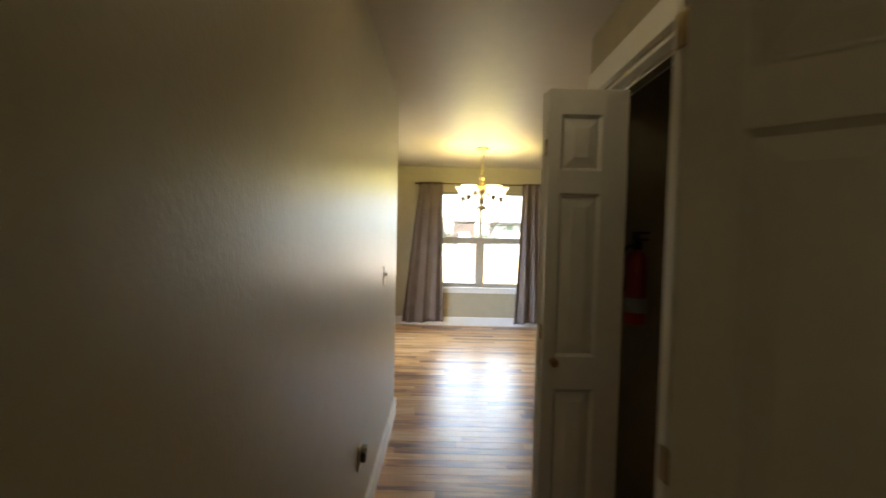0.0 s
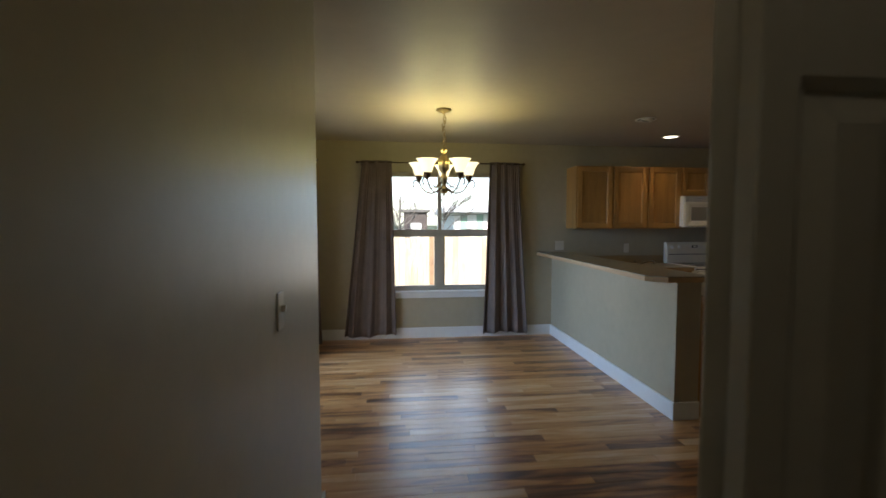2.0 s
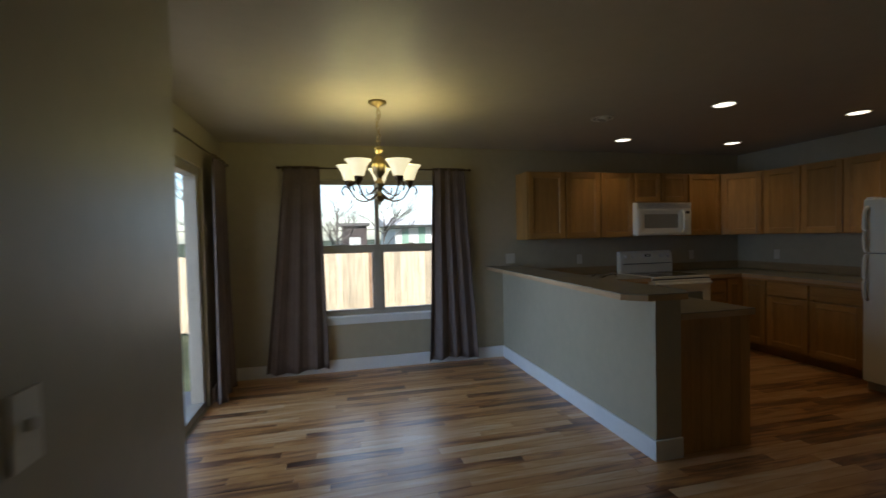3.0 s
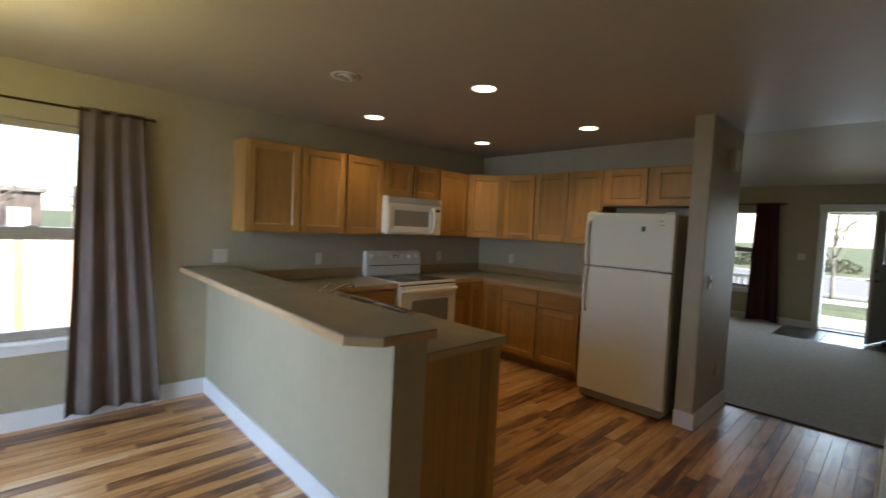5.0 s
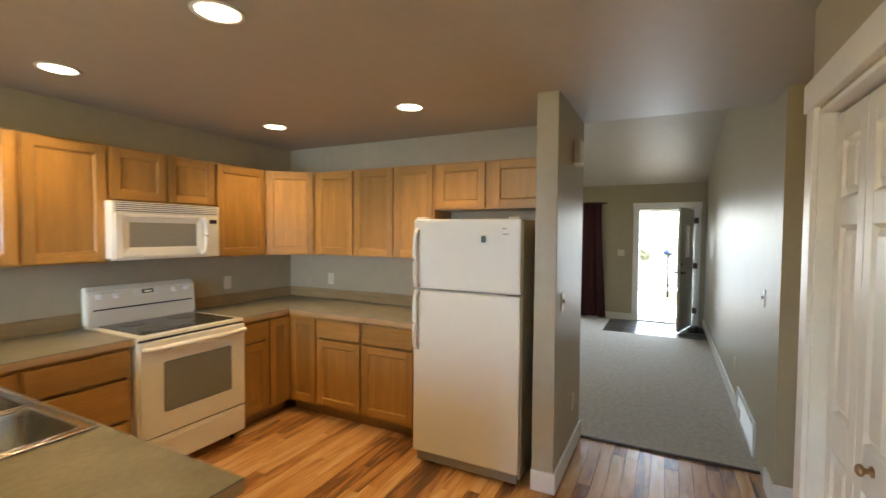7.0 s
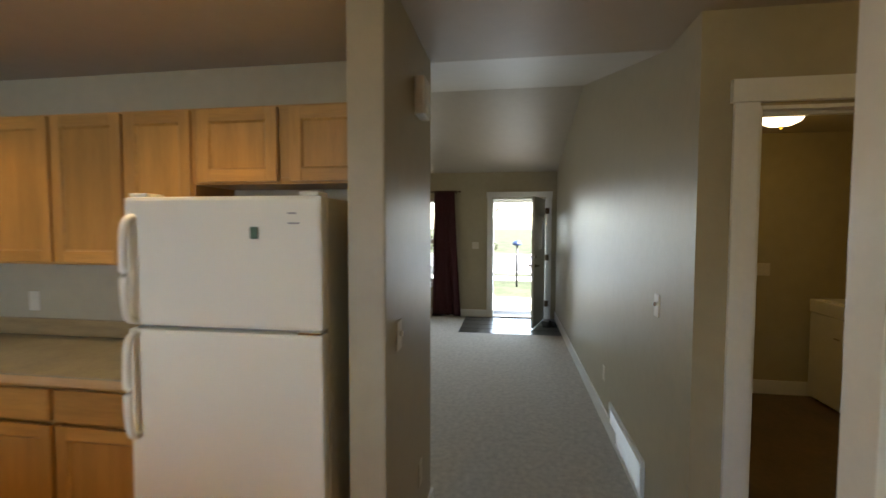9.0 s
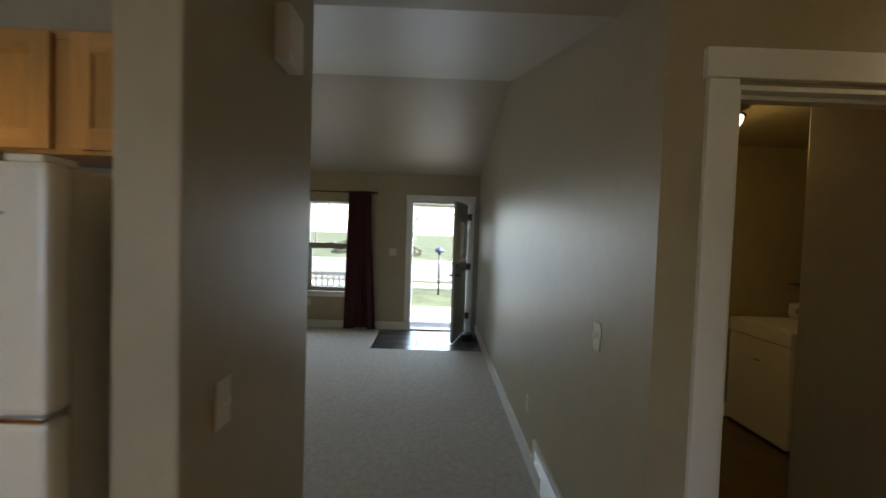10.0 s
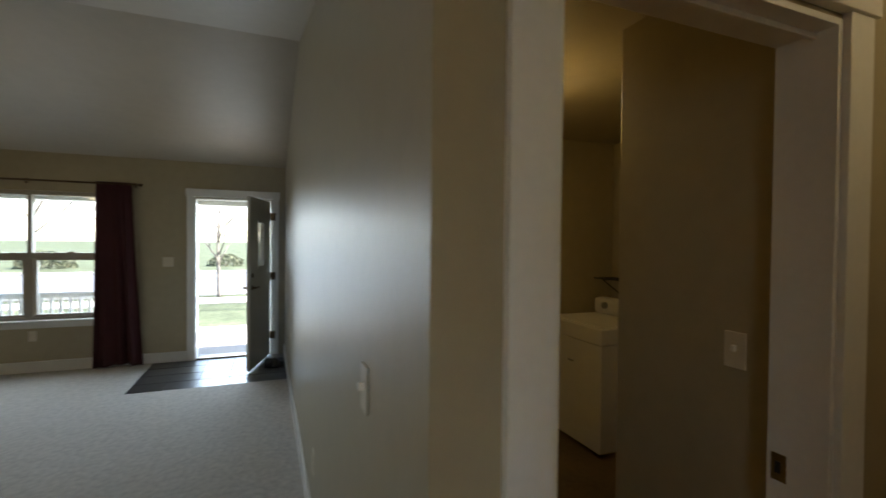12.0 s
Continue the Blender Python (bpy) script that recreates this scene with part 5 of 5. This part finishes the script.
for x in (0.06, 0.62):
    for y in (-0.56, -0.06):
        bm = bmesh.new()
        lathe(bm, [(0.02, 0), (0.02, 0.03)], 10, Matrix.Translation((x, y, 0)))
        part("foot", bm, BLACK, ws)
hb = thing("wall_shelf", "small dark wire shelf above the washing machine", "shelf", pose(5.35, -6.85, 1.22))
for i in range(4):
    bm = bmesh.new()
    tube(bm, [(-0.3, 0.03 + i * 0.06, 0), (0.33, 0.03 + i * 0.06, 0)], 0.006, 8)
    part("wire", bm, BLACK, hb)
for x in (-0.2, 0.2):
    bm = bmesh.new()
    tube(bm, [(x, 0.0, -0.16), (x, 0.22, -0.01)], 0.006, 8)
    tube(bm, [(x, 0.0, -0.008), (x, 0.22, -0.008)], 0.006, 8)
    part("bracket", bm, BLACK, hb)

# ---- hall closet ----
sh = thing("closet_shelf", "pale wood closet shelf with a hanging rod", "shelf", pose(0, 0, 0))
part("shelf_board", box(-0.85, -0.505, -6.515, -4.625, 1.80, 1.82, 0.003), OAKH, sh)
bm = bmesh.new()
tube(bm, [(-0.85, -6.515, 1.745), (-0.85, -4.625, 1.745)], 0.016, 12)
part("rod", bm, OAKH, sh)
ex = thing("fire_extinguisher", "red fire extinguisher hung on the closet wall", "fire extinguisher", pose(-1.10, -4.71, 1.02))
bm = bmesh.new()
lathe(bm, [(0.04, 0), (0.05, 0.01), (0.05, 0.3), (0.04, 0.335), (0.018, 0.355)], 20)
part("cylinder", bm, REDP, ex)
bm = bmesh.new()
lathe(bm, [(0.0512, 0.06), (0.0515, 0.13)], 20)
part("label_band", bm, GREYP, ex, "grey label band")
bm = bmesh.new()
lathe(bm, [(0.018, 0.355), (0.02, 0.39), (0.012, 0.40)], 14)
B(bm, -0.012, 0.012, -0.09, 0.03, 0.40, 0.412, 0.003)
B(bm, -0.012, 0.012, -0.10, 0.03, 0.43, 0.442, 0.003)
B(bm, -0.01, 0.01, -0.005, 0.03, 0.40, 0.44, 0.002)
part("valve", bm, BLACK, ex, "black valve and squeeze handle")
bm = bmesh.new()
tube(bm, arc([(0, 0, 0.38), (-0.06, -0.01, 0.36), (-0.07, 0, 0.28), (-0.06, 0, 0.16)]), 0.009, 8)
part("hose", bm, BLACK, ex)
part("bracket", box(-0.02, 0.02, 0.045, 0.08, 0.2, 0.3, 0.002), BLACK, ex)

# ---- entry: dark mat behind the door ----
bm = bmesh.new()
N = 22
gridv = []
for j in range(N + 1):
    row = []
    for i in range(N + 1):
        x, y = i / N, j / N
        zz = 0.012 + 0.03 * max(0, noise.noise(Vector((x * 3.1, y * 2.7, 4.0)))) + 0.09 * math.exp(-((x - 0.25) ** 2 + (y - 0.5) ** 2) / 0.03)
        row.append(bm.verts.new((8.12 + 0.42 * x + 0.02 * math.sin(9 * y), -4.11 + 0.22 * y, zz)))
    gridv.append(row)
for j in range(N):
    for i in range(N):
        bm.faces.new((gridv[j][i], gridv[j][i + 1], gridv[j + 1][i + 1], gridv[j + 1][i])).smooth = True
mt = whole("door_mat", bm, mat("black_mat_cloth", (0.018, 0.018, 0.02), 0.7, var=0.2, scale=9, bump=0.4, bump_scale=90), "rumpled black mat on the slate behind the front door", "door mat")
mt.modifiers.new("cloth", "SOLIDIFY").thickness = 0.008

# ---- outdoors ----
GZ = -0.45
bm = bmesh.new()
B(bm, -400, 400, -400, 400, GZ - 0.5, GZ)
struct("ground", bm, GRASS, "dry green lawn reaching to the horizon", "ground")
bm = bmesh.new()
B(bm, 8.95, 11.7, -5.2, 1.6, GZ, -0.09, 0.01)
struct("porch_slab", bm, CONC, "pale concrete porch slab", "porch")
bm = bmesh.new()
B(bm, 17.8, 19.2, -60, 60, GZ, GZ + 0.03)
struct("pavement", bm, CONC, "pale concrete sidewalk along the street", "pavement")
struct("road", box(20.2, 32, -90, 90, GZ, GZ + 0.006), ASPH, "grey asphalt street", "road")
for x0 in (20.0, 32.0):
    struct("kerb", box(x0, x0 + 0.2, -90, 90, GZ, GZ + 0.13, 0.02), CONC, "pale concrete kerb", "kerb")

pr = thing("porch_railing", "white painted porch railing with square balusters", "railing", pose(10.6, 0, 0))
part("top_rail", box(-0.045, 0.045, -2.3, 1.5, 0.66, 0.73, 0.006), RAILW, pr)
part("bottom_rail", box(-0.03, 0.03, -2.3, 1.5, 0.02, 0.07, 0.005), RAILW, pr)
bal = box(-0.018, 0.018, -0.018, 0.018, 0.07, 0.66)
bme = mesh_of("baluster", bal, RAILW)
y = -2.25
while y < 1.45:
    b_ = new("baluster", bme)
    b_.parent = pr
    b_.location = (0, y, 0)
    y += 0.115
for y in (0.09, -2.36):
    pp = thing("porch_post", "white painted square porch post", "porch post", pose(10.6, y, -0.09), "porch posts")
    part("shaft", box(-0.065, 0.065, -0.065, 0.065, 0, 2.168, 0.006), RAILW, pp)
    part("foot_block", box(-0.085, 0.085, -0.085, 0.085, 0, 0.15, 0.006), RAILW, pp)
struct("porch_beam", box(10.5, 10.7, -5.4, 1.8, 2.08, 2.32, 0.006), RAILW, "white painted porch beam", "beam")
struct("porch_roof", box(8.95, 11.2, -5.4, 1.8, 2.36, 2.5), ROOF, "porch roof", "roof")


def bare_tree(label, m, h, seed, spread=0.5):
    """A leafless tree: tapered trunk, limbs and fine twigs."""
    rnd = random.Random(seed)
    ob = thing("bare_tree", label, "tree", m)
    bm = bmesh.new()
    tube(bm, arc([(0, 0, 0), (0.04, 0.02, h * 0.25), (-0.03, 0.05, h * 0.55), (0.02, 0, h * 0.9)]), h * 0.022, 8, taper=0.3)
    part("trunk", bm, BARK, ob)
    bm = bmesh.new()

    def limb(p, d, ln, r, depth):
        q = p + d * ln
        mid = p + d * ln * 0.5 + Vector((rnd.uniform(-1, 1), rnd.uniform(-1, 1), rnd.uniform(0, 1))) * ln * 0.08
        tube(bm, [p, mid, q], r, 5 if depth > 1 else 4, taper=0.5)
        if depth:
            for _ in range(3 if depth > 1 else 4):
                e = (d + Vector((rnd.uniform(-1, 1), rnd.uniform(-1, 1), rnd.uniform(-0.3, 0.8))) * 0.75).normalized()
                limb(p + d * ln * rnd.uniform(0.45, 1.0), e, ln * rnd.uniform(0.45, 0.7), r * 0.5, depth - 1)
    for i in range(9):
        z_ = h * rnd.uniform(0.3, 0.85)
        a = rnd.uniform(0, 6.28)
        limb(Vector((0, 0, z_)), Vector((math.cos(a) * spread, math.sin(a) * spread, rnd.uniform(0.4, 0.9))).normalized(), h * rnd.uniform(0.25, 0.42), h * 0.008, 3)
    part("crown", bm, BARK, ob, "bare limbs and twigs")
    return ob


def shrub(label, m, r, n, seed, flat=0.7):
    rnd = random.Random(seed)
    ob = thing("shrub", label, "shrub", m)
    bm = bmesh.new()
    for _ in range(n):
        a, b_, q = rnd.uniform(0, 6.28), rnd.uniform(0, 1), rnd.uniform(0.55, 1.05) ** 0.5
        p = Vector((math.cos(a) * math.sqrt(1 - b_ * b_) * q, math.sin(a) * math.sqrt(1 - b_ * b_) * q, b_ * flat * q)) * r
        e = Euler((rnd.uniform(0, 3), rnd.uniform(0, 3), rnd.uniform(0, 3))).to_matrix()
        s = r * rnd.uniform(0.05, 0.1)
        vs_ = [bm.verts.new(p + e @ Vector(c) * s) for c in ((-1, 0, 0), (0, -0.5, 0.1), (1, 0, 0), (0, 0.5, 0.1))]
        bm.faces.new(vs_)
    part("foliage", bm, LEAF, ob)
    bm = bmesh.new()
    for i in range(5):
        a = i * 1.26
        tube(bm, [(0, 0, 0), (0.5 * r * math.cos(a), 0.5 * r * math.sin(a), 0.5 * r * flat)], 0.03 * r, 5, taper=0.4)
    part("stems", bm, BARK, ob)
    return ob


bare_tree("small bare street tree on the front lawn", pose(19.65, -2.37, GZ), 3.4, 3)
bare_tree("bare street tree across the lawn", pose(19.4, 2.6, GZ), 4.2, 5)
bare_tree("distant bare tree beyond the street", pose(44, -6.0, GZ), 6.5, 8)
bare_tree("distant bare tree beyond the street", pose(48, 9, GZ), 6.0, 9)
for x, y, r, s in ((38, 14.5, 2.4, 1), (39, 9.5, 1.6, 2), (41, 4.0, 1.7, 3), (40, -1, 1.3, 4), (42, -9, 1.8, 5), (12.3, -2.2, 0.32, 6)):
    shrub("olive green leafy shrub on the grass", pose(x, y, GZ), r, 900, s)
mb = thing("post_lamp", "dark lamp post with a domed head on the front lawn", "lamp post", pose(16.2, -3.58, GZ))
bm = bmesh.new()
tube(bm, [(0, 0, 0), (0, 0, 1.4)], 0.035, 10)
part("post", bm, BLACK, mb)
bm = bmesh.new()
lathe(bm, [(0.05, 1.38), (0.15, 1.42), (0.16, 1.47), (0.1, 1.54), (0.03, 1.57)], 16)
part("head", bm, BLUEP, mb)

# back yard
fe = thing("wooden_fence", "sunlit cedar board fence across the back yard", "fence", pose(0, 5.0, GZ))
board = mesh_of("board", box(-0.068, 0.068, -0.01, 0.01, 0.03, 1.56, 0.003), FENCEW)
for i in range(110):
    b_ = new("board", board)
    b_.parent = fe
    b_.location = (-9 + i * 0.141, 0, random.uniform(-0.012, 0.012))
for z_ in (0.3, 1.3):
    part("rail", box(-9.07, 6.5, 0.012, 0.05, z_, z_ + 0.09), FENCEW, fe)
for x in (-8, -5.6, -3.4, -1.12, 1.2, 3.6, 6):
    part("post", box(x - 0.05, x + 0.05, -0.055, -0.012, 0, 1.57, 0.004), mat("weathered_post", (0.28, 0.17, 0.1), 0.8, var=0.2, scale=6) if x == -8 else bpy.data.materials["weathered_post"], fe, "darker fence post")
fw = thing("side_fence", "cedar board fence along the side yard", "fence", pose(-9.5, 0, GZ, 0, 0, 90))
for i in range(90):
    b_ = new("board", board)
    b_.parent = fw
    b_.location = (-7.7 + i * 0.141, 0, random.uniform(-0.012, 0.012))
for z_ in (0.3, 1.3):
    part("rail", box(-7.8, 5.0, -0.05, -0.012, z_, z_ + 0.09), FENCEW, fw)
struct("patio_slab", box(-6.2, -3.15, -3.4, 0.2, GZ, -0.12, 0.01), CONC, "pale concrete patio slab", "patio")


def far_house(label, m, w, d, h, wallm, stripes, roofh):
    ob = thing("neighbour_house", label, "house", m)
    part("wall", box(0, w, 0, d, 0, h), wallm, ob)
    bm = bmesh.new()
    a = [bm.verts.new(c) for c in ((-0.4, -0.5, h), (w + 0.4, -0.5, h), (w + 0.4, d + 0.5, h), (-0.4, d + 0.5, h), (-0.4, d / 2, h + roofh), (w + 0.4, d / 2, h + roofh))]
    for f in ((0, 1, 5, 4), (2, 3, 4, 5), (0, 4, 3), (1, 2, 5), (0, 3, 2, 1)):
        bm.faces.new([a[i] for i in f])
    part("roof", bm, PALEROOF, ob)
    for i in range(stripes):
        x = 0.3 + i * (w - 0.6) / max(1, stripes)
        part("siding_panel", box(x, x + 0.32, -0.03, -0.004, 0.1, h - 0.1), GREENS, ob, "green upright siding panel")
    for i in range(2):
        x = w * (0.3 + 0.4 * i)
        wd = part("window", box(x - 0.5, x + 0.5, -0.05, -0.03, 1.0, 2.1), BLACKG, ob)
        part("frame", box(x - 0.58, x + 0.58, -0.045, -0.031, 0.92, 1.0), RAILW, wd)
    return ob


far_house("pale neighbouring house with green siding panels behind the fence", pose(0.8, 15.0, GZ), 9, 6, 2.4, SIDING, 11, 0.45)
sd = thing("garden_shed", "dark timber shed beyond the fence", "shed", pose(-1.55, 13.0, GZ))
part("wall", box(0, 0.95, 0, 1.2, 0, 2.35), DARKS, sd)
part("roof", box(-0.12, 1.07, -0.12, 1.32, 2.35, 2.47, 0.02), ROOF, sd)
part("door", box(0.25, 0.7, -0.03, -0.004, 0.05, 1.9), SIDING, sd)
bare_tree("leafless tree behind the fence", pose(-1.75, 11.0, GZ), 3.3, 21, 0.8)
bare_tree("leafless tree behind the fence", pose(-3.7, 11.4, GZ), 3.2, 27, 0.8)
bare_tree("leafless tree behind the fence", pose(0.1, 13.0, GZ), 2.9, 24, 0.8)
bare_tree("leafless tree behind the fence", pose(-6.2, 13.0, GZ), 4.0, 22, 0.8)
pl = thing("power_line", "thin dark overhead cable behind the yard", "cable")
bm = bmesh.new()
tube(bm, arc([(-12, 14, 1.9), (-1, 14, 1.75), (5, 14, 2.1), (14, 14, 2.9)]), 0.015, 6)
part("cable", bm, BLACK, pl)
for x, z_ in ((-12, 1.9), (14, 2.9)):
    bm = bmesh.new()
    tube(bm, [(x, 14, GZ), (x, 14, z_ + 0.4)], 0.09, 8)
    part("pole", bm, BARK, pl)

# ---- entry tiles and floor boards ----
nx, ny = 4, 5
tw, th = 1.2 / nx, 1.52 / ny
tile = mesh_of("tile", box(0.004, tw - 0.004, 0.004, th - 0.004, -0.006, 0.005, 0.003), SLATE)
for i in range(nx):
    for j in range(ny):
        b_ = new("tile", tile)
        b_.parent = entry
        b_.location = (7.62 + i * tw, -4.14 + j * th, random.uniform(-0.001, 0.001))

hw = thing("floor_hardwood", "glossy hickory strip floor in mixed brown tones", "floor", kind="structure")
unit = bmesh.new()
B(unit, 0, 1, 0.0012, 0.0818, -0.012, 0.0)
unit = mesh_of("board", unit, PLANK)
rnd = random.Random(11)
PW = 0.083
rest = []
singles = 0
y = -0.002
while y > -8.05:
    y -= PW
    if y > -4.6:
        runs = [(-3.0 if y > -3.4 else -2.38, 3.49)]
    else:
        runs = [(-2.38, -1.29)]
        if y > -6.5:
            runs = [(-2.38, -0.5)]
        if y > -6.28:
            runs.append((2.10, XL))
    x = -3.0 + rnd.uniform(-0.9, 0)
    while x < 3.49:
        ln = rnd.uniform(0.45, 1.35)
        spans = [(max(x, r0), min(x + ln, r1)) for r0, r1 in runs]
        x += ln
        for a, b in spans:
            if b - a < 0.03:
                continue
            if -3.9 < y < -0.6 and -2.6 < a < 2.6 and singles < 300:
                singles += 1
                o_ = new("board", unit)
                o_.parent = hw
                o_.location = (a, y, 0)
                o_.scale = (b - a - 0.0012, 1, 1)
            else:
                rest.append((a, b - 0.0012, y))
bm = bmesh.new()
for a, b, y in rest:
    B(bm, a, b, y + 0.0012, y + 0.0818, -0.012, 0.0)
tagged(part("floor_boards", bm, PLANKJ, hw, "glossy hickory strip boards"), kind="stuff")
